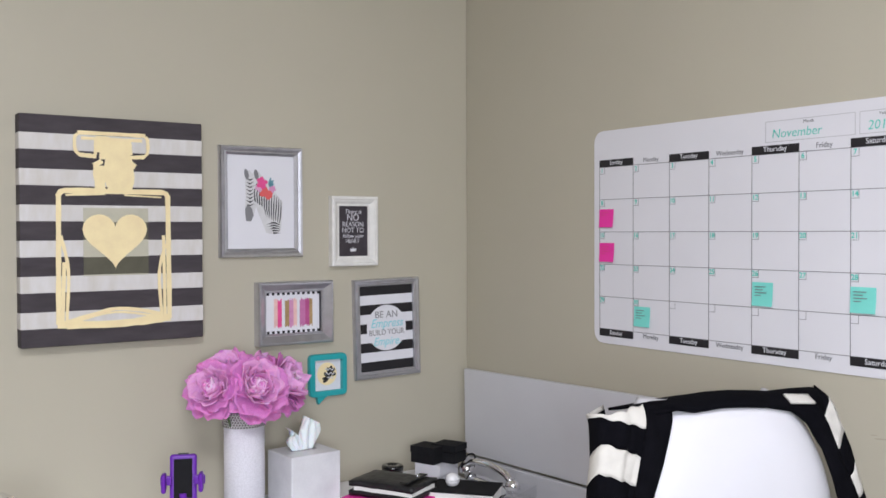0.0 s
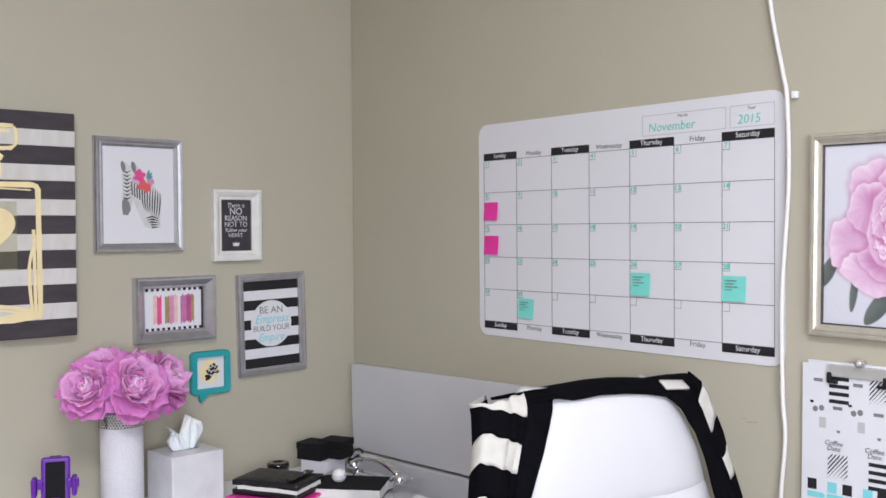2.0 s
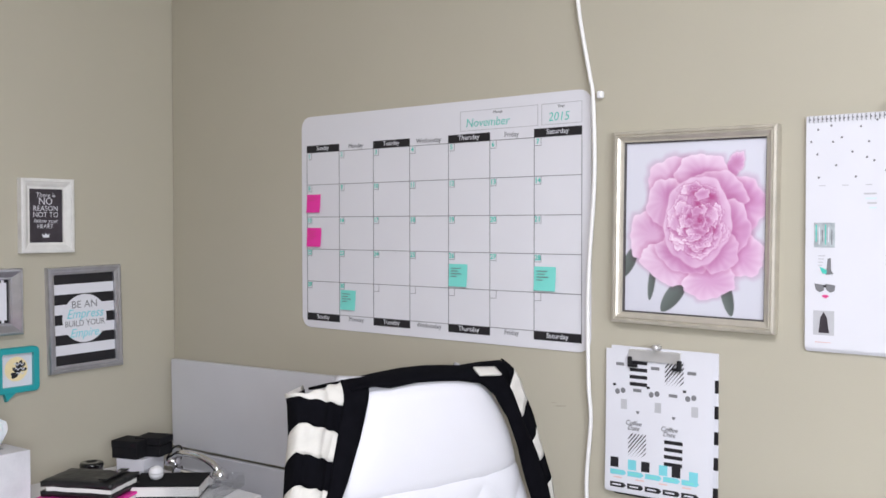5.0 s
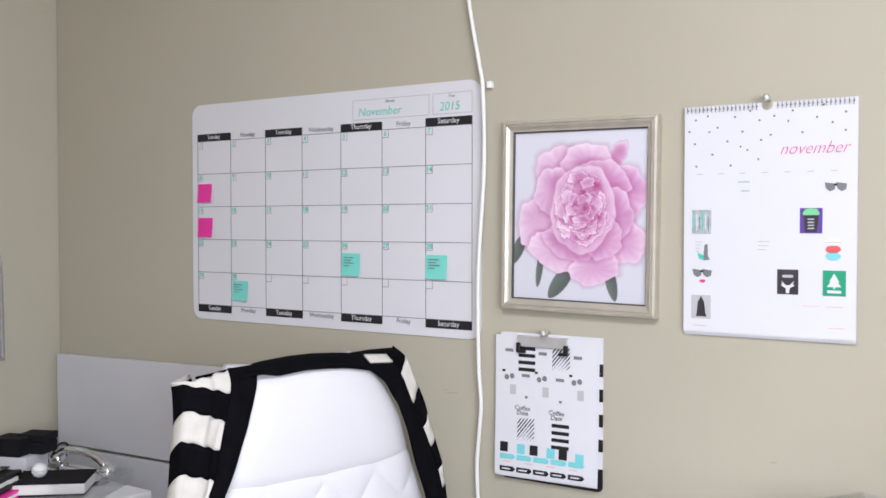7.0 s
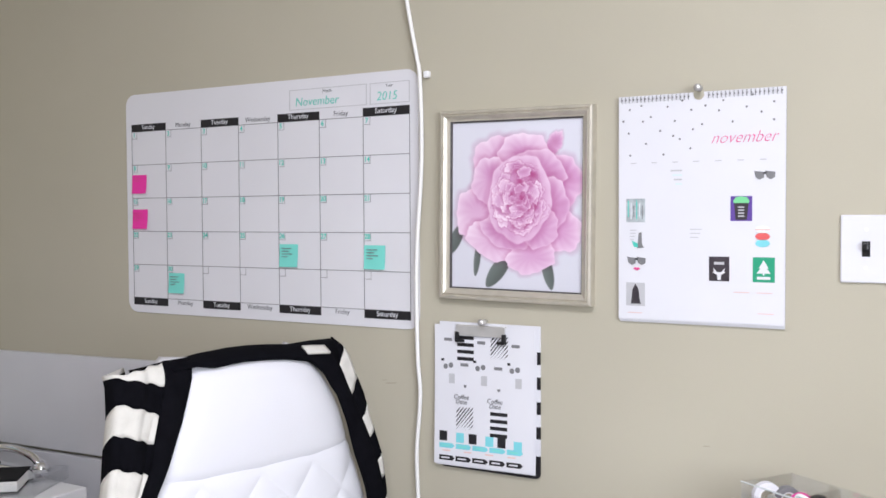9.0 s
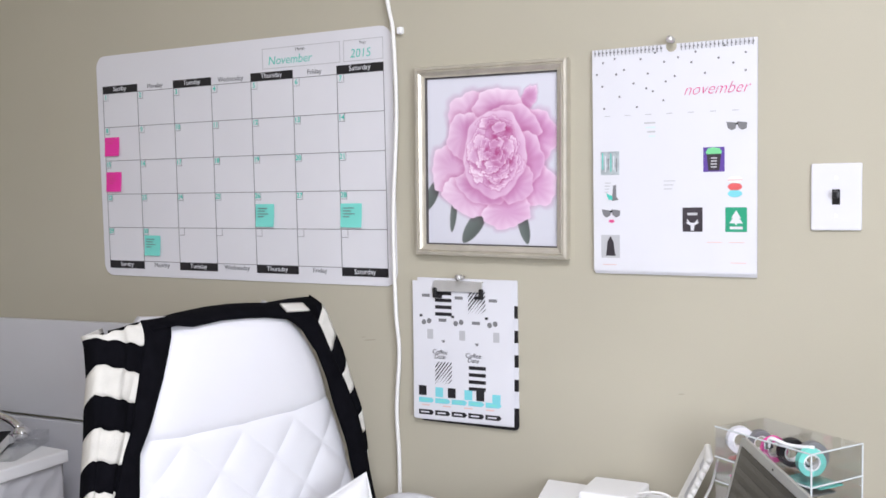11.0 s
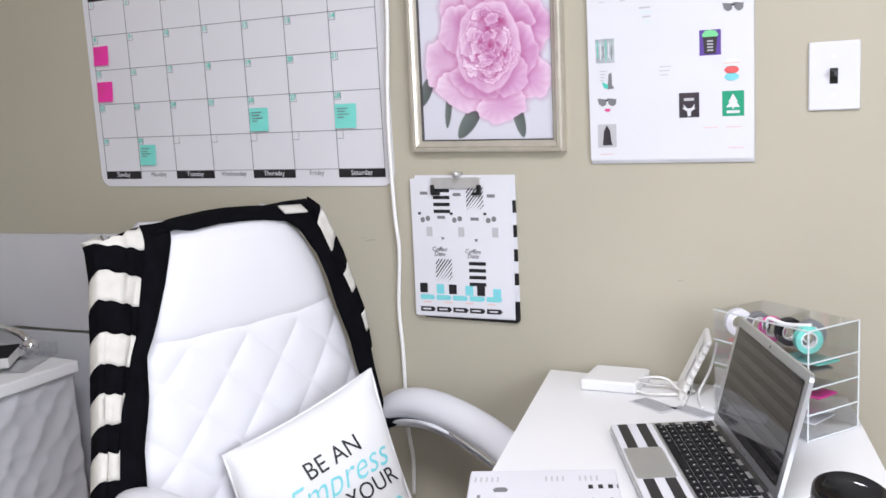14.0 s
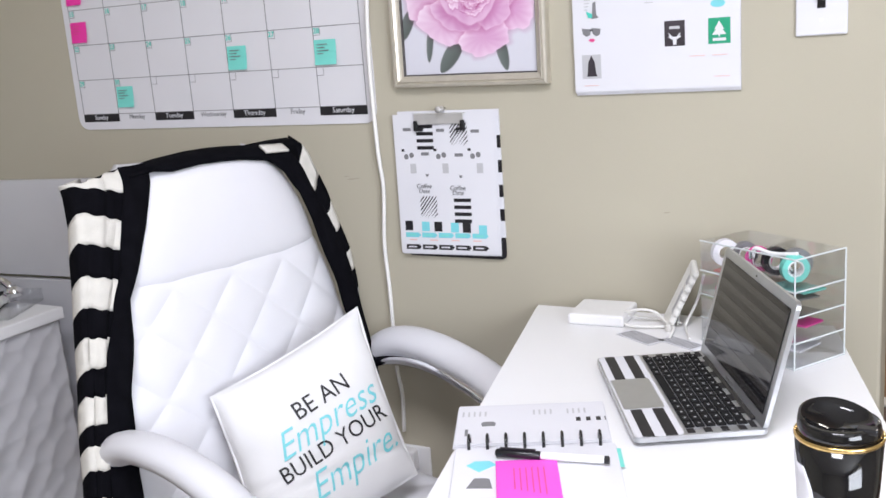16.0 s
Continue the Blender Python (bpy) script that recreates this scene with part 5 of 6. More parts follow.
def planner():
    # the line of discs is the x axis
    m = Matrix(((0.919, -0.394, 0, 1.8275), (0.394, 0.919, 0, 1.762), (0, 0, 1, DZ), (0, 0, 0, 1)))
    t = thing("planner", m, "open disc-bound planner with white printed pages", "planner")
    for y0, y1, dx in ((0.004, 0.132, -0.002), (-0.16, -0.004, 0.002)):
        for k in range(3):
            part("page", box((0.098 + dx, (y0 + y1) / 2, 0.002 + k * 0.0022), (0.2 - k * 0.002, y1 - y0 - k * 0.002, 0.0018), 0.0003, seg=1), M_PAPER, t)
    for k in range(8):
        x = 0.018 + k * 0.0232
        part("disc", tube([(x, 0.011 * math.cos(a), 0.01 + 0.011 * math.sin(a)) for a in (i * math.pi / 9 for i in range(18))], 0.0021, 8, True), M_GLOSSB, t, "glossy black binding disc", smooth=True)
    z = 0.0077
    for x0, y0, w, h, mm in ((0.01, 0.03, 0.004, 0.02, M_GREYINK), (0.155, 0.066, 0.006, 0.012, M_BLACK), (0.168, 0.066, 0.006, 0.012, M_BLACK), (0.181, 0.066, 0.006, 0.012, M_BLACK), (0.192, 0.066, 0.002, 0.012, M_GREYINK)):
        part("printed_block", poly(rect(x0, y0, x0 + w, y0 + h), z - 0.0006, z), mm, t)
    part("printed_bag", poly([(x + 0.01, y - 0.003) for x, y in ((0.022, 0.062), (0.038, 0.062), (0.04, 0.07), (0.036, 0.076), (0.024, 0.076), (0.02, 0.07))], z - 0.0006, z), M_GREYINK, t)
    bars = bmesh.new()
    for x0, n in ((0.0, 5), (0.095, 4), (0.14, 4)):
        for k in range(n):
            add_poly(bars, rect(x0 + k * 0.0075 + 0.004, 0.092, x0 + k * 0.0075 + 0.0065, 0.108), z - 0.0006, z - 0.0001)
    tagged(part("writing_bars", bars, M_LIGHTINK, t), kind="stuff")
    part("printed_gem", poly([(x + 0.009, y - 0.02) for x, y in ((0.008, -0.036), (0.024, -0.054), (0.044, -0.036), (0.036, -0.025), (0.018, -0.025))], z - 0.0006, z), M_CYAN, t)
    part("printed_coat", poly([(x + 0.01, y - 0.03) for x, y in ((0.01, -0.084), (0.04, -0.086), (0.036, -0.062), (0.03, -0.06), (0.018, -0.06))], z - 0.0006, z), M_GREYINK, t)
    part("page_tab", box((0.2, -0.04, 0.004), (0.008, 0.05, 0.0008)), M_TEALNOTE, t, "aqua page tab")
    notepad = thing("sticky_note_pad", m @ T((0.0895, -0.105, 0.0082)) @ pose(0, 0, 0, 0, 0, 2), "bright pink sticky notes with handwriting on the planner", "sticky note")
    for k in range(3):
        part("note", box((0.0 + 0.001 * k, -0.002 * k, 0.0005 + k * 0.0008), (0.071, 0.115 - 0.004 * k, 0.0006)), mat("neon_pink_paper", (0.85, 0.1, 0.6), 0.6, vary=0.03), notepad)
    wr = bmesh.new()
    for k in range(6):
        add_poly(wr, rect(-0.015 + k * 0.007, -0.02 - 0.003 * k, -0.0135 + k * 0.007, 0.032), 0.0025, 0.0028)
    tagged(part("writing_bars", wr, M_PINKINK, notepad), kind="stuff")
    pen = thing("pen", m @ T((0.052, -0.037, 0.0145)) @ Matrix.Rotation(radians(-13), 4, "Z") @ Matrix.Rotation(radians(90), 4, "Y"), "black and white felt-tip pen lying on the planner", "pen")
    part("cap", lathe([(0.003, 0), (0.0052, 0.002), (0.0052, 0.055), (0.004, 0.056)], 14), M_PLASTB, pen, smooth=True)
    part("barrel", lathe([(0.0042, 0.056), (0.0048, 0.058), (0.0048, 0.128), (0.004, 0.132)], 14), M_WHITE, pen, "white barrel", smooth=True)
    part("end_plug", lathe([(0.0047, 0.132), (0.0047, 0.137), (0.003, 0.138)], 14), M_PLASTB, pen)
    part("clip", box((-0.0065, 0, 0.028), (0.0015, 0.004, 0.044), 0.0005), M_PLASTB, pen)


planner()


def tumbler():
    t = thing("travel_mug", T((2.2845, 1.659, DZ)) @ Matrix.Scale(0.98, 4), "glossy black ceramic travel mug with gold rim and lid", "mug")
    part("cup", lathe([(0.028, 0.0), (0.031, 0.002), (0.036, 0.07), (0.0395, 0.135), (0.0375, 0.135), (0.034, 0.07)], 48), M_GLOSSB, t, smooth=True)
    part("rim", lathe([(0.0396, 0.1325), (0.0403, 0.134), (0.0402, 0.1368), (0.0385, 0.1372), (0.0365, 0.134)], 48), mat("polished_gold", (0.72, 0.5, 0.2), 0.22, 0.9, vary=0.03), t, "gold band round the rim", smooth=True)
    lid = lathe([(0.0368, 0.13), (0.0372, 0.142), (0.036, 0.149), (0.033, 0.151), (0.031, 0.143), (0.001, 0.141)], 48)
    for v in lid.verts:
        if v.co.z > 0.139:
            v.co.z += 0.009 * max(0, (-v.co.x * 0.7 + v.co.y * 0.7) / 0.036)
    part("lid", lid, M_GLOSSB, t, "black plastic drinking lid", smooth=True)
    part("sip_tab", box((0.026, -0.018, 0.149), (0.018, 0.012, 0.006), 0.002), M_PLASTB, t)
    rnd = random.Random(2)
    for a0, z0, w, h in ((212, 0.05, 60, 0.06), (226, 0.0, 56, 0.06), (196, 0.09, 26, 0.03)):
        rows = []
        for i in range(7):
            z = z0 + h * i / 6
            r = 0.0312 + 0.0083 * z / 0.135 + 0.0012
            wd = w * (0.35 + 0.65 * math.sin(math.pi * (0.15 + 0.8 * i / 6)))
            rows.append([(r * math.cos(radians(a)), r * math.sin(radians(a)), z) for a in (a0 - wd / 2 + wd * k / 6 for k in range(7))])
        part("white_motif", shell(rows[::-1], 0.0005), M_PAPER, t, "white painted motif", smooth=True)


tumbler()


def desk_clutter():
    rot = 2
    t = thing("white_charger_box", DESK @ pose(1.857, 2.282, 0.78, 0, 0, rot), "flat white plastic drive box with cables", "electronics")
    part("case", box((0, 0, 0.0095), (0.094, 0.09, 0.019), 0.005, seg=4), M_WHITE, t)
    for k, pts in enumerate(([(1.9, 2.262, 0.8), (1.93, 2.262, 0.806), (1.95, 2.27, 0.8), (1.965, 2.262, 0.79), (1.985, 2.24, 0.788), (1.99, 2.2, 0.784)], [(1.9, 2.27, 0.792), (1.925, 2.28, 0.787), (1.96, 2.285, 0.785), (1.99, 2.27, 0.786)],
                             [(2.02, 2.3, 0.86), (2.012, 2.285, 0.82), (2.0, 2.265, 0.79), (2.004, 2.245, 0.784), (2.02, 2.2, 0.784)], [(1.9, 2.258, 0.798), (1.892, 2.25, 0.79), (1.92, 2.24, 0.7845), (1.97, 2.25, 0.7845)])):
        c = thing("charging_cable", DESK, "thin white charging cable lying on the desk", "cable", "cables on the desk")
        part("cord", tube(curve_points(pts, 8), 0.0022, 8), M_CABLE, c, smooth=True)
    f = thing("photo_frame", DESK @ pose(1.97, 2.278, 0.78, 0, 0, -74) @ pose(0, 0, 0, 64, 0, 0) @ Matrix.Scale(0.88, 4), "small ornate white photo frame leaning on the desk", "photo frame")
    part("border", moulding(0.085, 0.11, [(0, 0), (0, 0.008), (0.003, 0.011), (0.008, 0.009), (0.013, 0.006), (0.016, 0.006), (0.016, 0)]), M_WHITEFRAME, f).location = (0, 0.057, 0)
    for k in range(28):
        s = k / 28 * 4
        e, u = int(s), s - int(s) - 0.5
        x, y = ((u * 0.085, -0.055), (0.0425, u * 0.11), (-u * 0.085, 0.055), (-0.0425, -u * 0.11))[e]
        part("scallop", lathe([(0.001, 0), (0.006, 0.001), (0.0065, 0.006), (0.003, 0.0105)], 10), M_WHITEFRAME, f, smooth=True).location = (x, y + 0.057, 0)
    part("glass", box((0, 0.057, 0.003), (0.056, 0.08, 0.003)), M_LIGHTINK, f)
    part("easel", box((0, 0.04, -0.012), (0.03, 0.08, 0.002), 0, pose(0, 0, 0, 14, 0, 0)), M_WHITEFRAME, f)
    for x, y, a, w, h in ((1.945, 2.2, -32, 0.075, 0.035), (2.01, 2.19, -28, 0.07, 0.03)):
        p = thing("striped_paper", DESK @ pose(x, y, 0.7808, 0, 0, a), "white paper slip with thin diagonal black stripes", "paper")
        part("slip", box((0, 0, 0), (w, h, 0.0008)), M_PAPER, p)
        bars = bmesh.new()
        for k in range(12):
            x0 = -w / 2 + 0.004 + k * (w - 0.008) / 12
            add_poly(bars, [(x0, -h / 2 + 0.003), (x0 + 0.0022, -h / 2 + 0.003), (x0 + 0.0052, h / 2 - 0.003), (x0 + 0.003, h / 2 - 0.003)], 0.0005, 0.0008)
        part("diagonal_stripes", bars, M_GREYINK, p)


desk_clutter()


def organizer():
    W, D = 0.175, 0.1
    t = thing("drawer_organizer", DESK @ pose(2.035, 2.212, 0.78, 0, 0, -33), "clear acrylic drawer organizer filled with stationery", "organizer")
    e = 0.0025

    def pane(name, c, s):
        return part(name, box(c, s, 0.0008, seg=1), M_ACRYL, t)
    H = 0.155
    for x in (e / 2, W - e / 2):
        pane("side_pane", (x, D / 2, 0.0775), (e, D, H))
    pane("back_pane", (W / 2, D - e / 2, 0.0775), (W, e, H))
    for z in (0.0015, 0.037, 0.073, 0.109):
        pane("shelf_pane", (W / 2, D / 2, z), (W, D, e))
    for k in range(3):
        z = 0.019 + k * 0.036
        pane("drawer_front", (W / 2, -0.0015, z), (W - 0.008, e, 0.031))
        part("drawer_pull", lathe([(0.002, 0), (0.004, 0.002), (0.006, 0.007), (0.004, 0.009)], 12), M_ACRYL, t).matrix_basis = T((W / 2, -0.003, z)) @ pose(0, 0, 0, 90, 0, 0)
    pane("top_front", (W / 2, 0.001, 0.125), (W, e, 0.03))
    for x in (0.09,):
        pane("divider", (x, D / 2, 0.131), (e, D, 0.045))
    edge = bmesh.new()
    for a, b in (((0, 0, H), (W, 0, H)), ((W, 0, H), (W, D, H)), ((W, 0, 0), (W, 0, H)), ((W, D, 0), (W, D, H)), ((0, 0, 0.11), (W, 0, 0.11)), ((0, 0, 0.074), (W, 0, 0.074)), ((0, 0, 0.038), (W, 0, 0.038)), ((0, 0, 0.002), (W, 0, 0.002)), ((W, 0, 0.11), (W, D, 0.11)), ((W, 0, 0.074), (W, D, 0.074)), ((W, 0, 0.038), (W, D, 0.038)), ((W, 0, 0.002), (W, D, 0.002))):
        add_tube(edge, [a, b], 0.0012, 6)
    part("polished_edge", edge, mat("bright_acrylic_edge", (0.62, 0.66, 0.67), 0.15, vary=0), t, "bright polished acrylic edges")
    m = t.matrix_world
    rnd = random.Random(9)
    mats = [M_PINKNOTE, M_TEALNOTE, mat("pale_green_paper", (0.5, 0.62, 0.3), 0.6), M_BLUSH, M_RED, M_TAN, M_GREYINK]
    for k in range(3):
        for j in range(7):
            it = thing("paper_pack", m @ pose(0.03 + (j % 3) * 0.055, 0.046, 0.0085 + k * 0.036 + j * 0.0042, 0, 0, rnd.uniform(-14, 14)), "small coloured stationery pack inside a clear drawer", "stationery", "stationery in the drawers")
            part("pack", box((0, 0, 0.0015), (rnd.uniform(0.04, 0.075), rnd.uniform(0.04, 0.065), 0.003), 0.0008, seg=1), (mats[(j + 2) % 7], mats[(2 * j + 3) % 7], mats[(3 * j) % 7])[k] if k else M_PAPER, it)
    rolls = [((0.148, 0.03, 0.134), M_TEALNOTE, 0.019), ((0.134, 0.05, 0.135), M_GREYINK, 0.021), ((0.02, 0.03, 0.135), M_PAPER, 0.02), ((0.04, 0.05, 0.133), M_GREYINK, 0.018), ((0.075, 0.04, 0.133), M_PINKNOTE, 0.018), ((0.098, 0.05, 0.132), M_BLACK, 0.02)]
    for p, mm, r in rolls:
        it = thing("washi_tape", m @ T(p) @ pose(0, 0, 0, 90, 0, 62), "roll of patterned washi tape in the organizer", "tape roll", "tape rolls")
        part("tape", lathe([(r * 0.62, -0.006), (r, -0.006), (r, 0.006), (r * 0.62, 0.006), (r * 0.62, -0.006)], 28, False), mm, it, smooth=False)
        part("core", lathe([(r * 0.5, -0.0055), (r * 0.615, -0.0055), (r * 0.615, 0.0055), (r * 0.5, 0.0055), (r * 0.5, -0.0055)], 24, False), M_WHITE, it)
    d = thing("tape_dispenser", m @ T((0.118, 0.02, 0.14)), "clear acrylic tape dispenser with striped tape", "tape dispenser")
    part("arm", tube(curve_points([(-0.035, 0.0, 0.0), (-0.03, 0.0, 0.014), (-0.005, 0.004, 0.01), (0.02, 0.008, 0.012), (0.034, 0.012, 0.014)], 5), 0.003, 8), M_WHITE, d, smooth=True)
    part("cutter", box((-0.035, 0, 0.004), (0.004, 0.014, 0.012), 0.001), M_CHROME, d)


organizer()


# ---- cabinet and the things on it ----
def cabinet():
    t = thing("cabinet", Matrix(), "white cabinet with rippled relief front standing along the wall", "cabinet")
    # Body and front take the shade-darkened white, only the top the full one.
    part("body", box((0.258, 1.575, 0.335), (0.508, 1.38, 0.67), 0.002), M_RELIEF_SHADED, t)
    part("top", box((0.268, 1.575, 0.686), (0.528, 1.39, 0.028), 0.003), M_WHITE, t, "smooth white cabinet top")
    rows = []
    ny, nz = 230, 110
    for i in range(nz + 1):
        z = 0.005 + 0.665 * i / nz
        row = []
        for k in range(ny + 1):
            y = 0.885 + 1.38 * k / ny
            w = 9.0
            for a in (-1, 0, 1):
                for b in (-1, 0, 1):
                    r = math.floor(z / 0.04) + b
                    c = math.floor(y / 0.062 - 0.5 * (r % 2)) + a
                    cy = (c + 0.5 + 0.5 * (r % 2) + 0.18 * math.sin(5.1 * c + 2.3 * r)) * 0.062
                    cz = (r + 0.5 + 0.18 * math.sin(3.7 * c - 4.9 * r)) * 0.04
                    p, q = (y - cy) * 0.8 + (z - cz) * 0.6, (z - cz) * 0.8 - (y - cy) * 0.6
                    w = min(w, (p / 0.05) ** 2 + (q / 0.032) ** 2)
            row.append((0.516 + 0.008 * min(w, 1.0) + 0.002 * noise.noise(Vector((y * 14, z * 14, 3))), y, z))
        rows.append(row)
    part("relief_front", shell([r[::-1] for r in rows], 0.004), M_RELIEF_SHADED, t, "white front with rippled dented relief, its colour darkened for shade", smooth=True)


cabinet()
CZ = 0.70


def bouquet():
    v = thing("vase", T((0.12, 1.65, CZ)), "tall white glitter cylinder vase with rhinestone band", "vase")
    part("cylinder", lathe([(0.045, 0), (0.048, 0.002), (0.048, 0.245), (0.0445, 0.245), (0.0445, 0.01)], 48), M_GLITTER, v, smooth=True)
    stone = bpy.data.meshes.new("rhinestone")
    bm = bmesh.new()
    bmesh.ops.create_icosphere(bm, subdivisions=1, radius=0.0026)
    bm.to_mesh(stone)
    bm.free()
    stone.materials.append(M_RHINE)
    for r in range(6):
        part("silver_band", lathe([(0.0482, 0.209 + r * 0.006), (0.0494, 0.211 + r * 0.006), (0.0494, 0.2135 + r * 0.006), (0.0482, 0.215 + r * 0.006)], 48), M_STEEL, v)
        for k in range(46):
            a = 2 * math.pi * (k + 0.5 * (r % 2)) / 46
            part("rhinestone", stone, M_RHINE, v).location = (0.0495 * math.cos(a), 0.0495 * math.sin(a), 0.2122 + r * 0.006)
    t = thing("peony_bouquet", T((0.12, 1.65, CZ)), "bunch of silk pink-purple peonies in the white vase", "flowers")
    rnd = random.Random(11)

    def petal_mesh(mi, cup, ruff, seed):
        rows = []
        for i in range(7):
            s = i / 6
            w = math.sin(math.pi * (0.12 + 0.71 * s)) ** 0.7 * 0.52
            row = []
            for k in range(7):
                c = -1 + k / 3
                row.append((c * w, s + 0.06 * math.cos(c * 3 + seed) * s, cup * (s * s * 0.5) + 0.35 * cup * c * c * w * 2 + ruff * math.sin(c * 5 + seed) * s ** 3))
            rows.append(row)
        me = bpy.data.meshes.new("petal")
        b = shell(rows, 0.012)
        b.to_mesh(me)
        b.free()
        for p in me.polygons:
            p.use_smooth = True
        me.materials.append(M_PETALS[mi])
        return me
    kinds = [[petal_mesh(mi, cup, 0.07, s) for s in (0.3, 1.7, 3.1)] for mi, cup in ((0, 0.5), (1, 0.75), (2, 1.0))]
    for bx, by, bz, r, tx, ty in ((0.045, -0.094, 0.312, 0.056, 0.55, -0.6), (0.08, 0.0, 0.312, 0.064, 0.9, -0.05), (0.025, 0.094, 0.306, 0.06, 0.5, 0.5), (0.0, -0.04, 0.335, 0.052, 0.3, -0.25), (-0.01, 0.045, 0.332, 0.05, 0.2, 0.3), (-0.04, -0.02, 0.305, 0.05, -0.5, -0.2)):
        bloom = new("bloom")
        bloom.parent = t
        axis = Vector((tx, ty, 0.42)).normalized()
        q = Vector((0, 0, 1)).rotation_difference(axis).to_matrix().to_4x4()
        me = bpy.data.meshes.new("bloom")
        core = bmesh.new()
        bmesh.ops.create_icosphere(core, subdivisions=2, radius=r * 0.45)
        for vv in core.verts:
            vv.co *= 1 + 0.15 * noise.noise(vv.co * 60)
        bpy.data.objects.remove(bloom)
        bloom = part("bloom", core, M_PETALS[0], t, "full pink peony bloom", smooth=True)
        bloom.matrix_basis = T((bx, by, bz)) @ q
        for ring, (n, el, ln, kk) in enumerate(((9, -18, 1.0, 0), (9, 8, 0.98, 0), (9, 32, 0.9, 1), (8, 52, 0.78, 1), (7, 68, 0.62, 2), (5, 80, 0.5, 2))):
            for k in range(n):
                a = 2 * math.pi * (k + 0.5 * (ring % 2)) / n + rnd.uniform(-0.2, 0.2)
                e = radians(el + rnd.uniform(-9, 9))
                m = Matrix.Rotation(a, 4, "Z") @ T((0, r * 0.18, -r * 0.22)) @ Matrix.Rotation(e, 4, "X") @ Matrix.Rotation(rnd.uniform(-0.3, 0.3), 4, "Y") @ Matrix.Scale(r * ln * rnd.uniform(0.92, 1.14), 4)
                p = part("petal", rnd.choice(kinds[kk]), M_PETALS[kk], bloom)
                p.matrix_basis = m
        stem = part("stem", tube(curve_points([(bx * 0.1, by * 0.1, 0.02), (bx * 0.4, by * 0.4, 0.2), (bx - axis.x * r * 0.3, by - axis.y * r * 0.3, bz - axis.z * r * 0.3)], 5), 0.003, 6), M_STEM, t)


bouquet()


def tissue_box():
    t = thing("tissue_box", pose(0.142, 1.797, CZ, 0, 0, 3), "white marble-patterned cube tissue box with tissue", "tissue box")
    part("box", box((0, 0, 0.0675), (0.122, 0.136, 0.135), 0.003), M_MARBLE, t)
    part("slot", poly(rrect(-0.006, -0.035, 0.006, 0.035, 0.005, 4), 0.1345, 0.1355), M_GREYINK, t)
    rnd = random.Random(6)
    for j, (dy, hgt, lean) in enumerate(((-0.012, 0.052, -0.3), (0.008, 0.078, 0.12))):
        rows = []
        for i in range(10):
            s = i / 9
            wd = 0.016 + 0.012 * math.sin(math.pi * min(1, s * 0.9)) - (0.01 * max(0, s - 0.6) / 0.4)
            rows.append([(0.012 * math.sin(9 * c + 3 * s + j * 2) * (0.3 + s) + lean * 0.04 * s, dy + c * wd + lean * s * 0.06 * (1 + c), 0.133 + hgt * s * (1 - 0.12 * c * (1 if j else -1))) for c in (-1 + k / 6 for k in range(13))])
        part("tissue", shell(rows, 0.0012), M_TISSUE, t, "crumpled white tissue", smooth=True)


tissue_box()


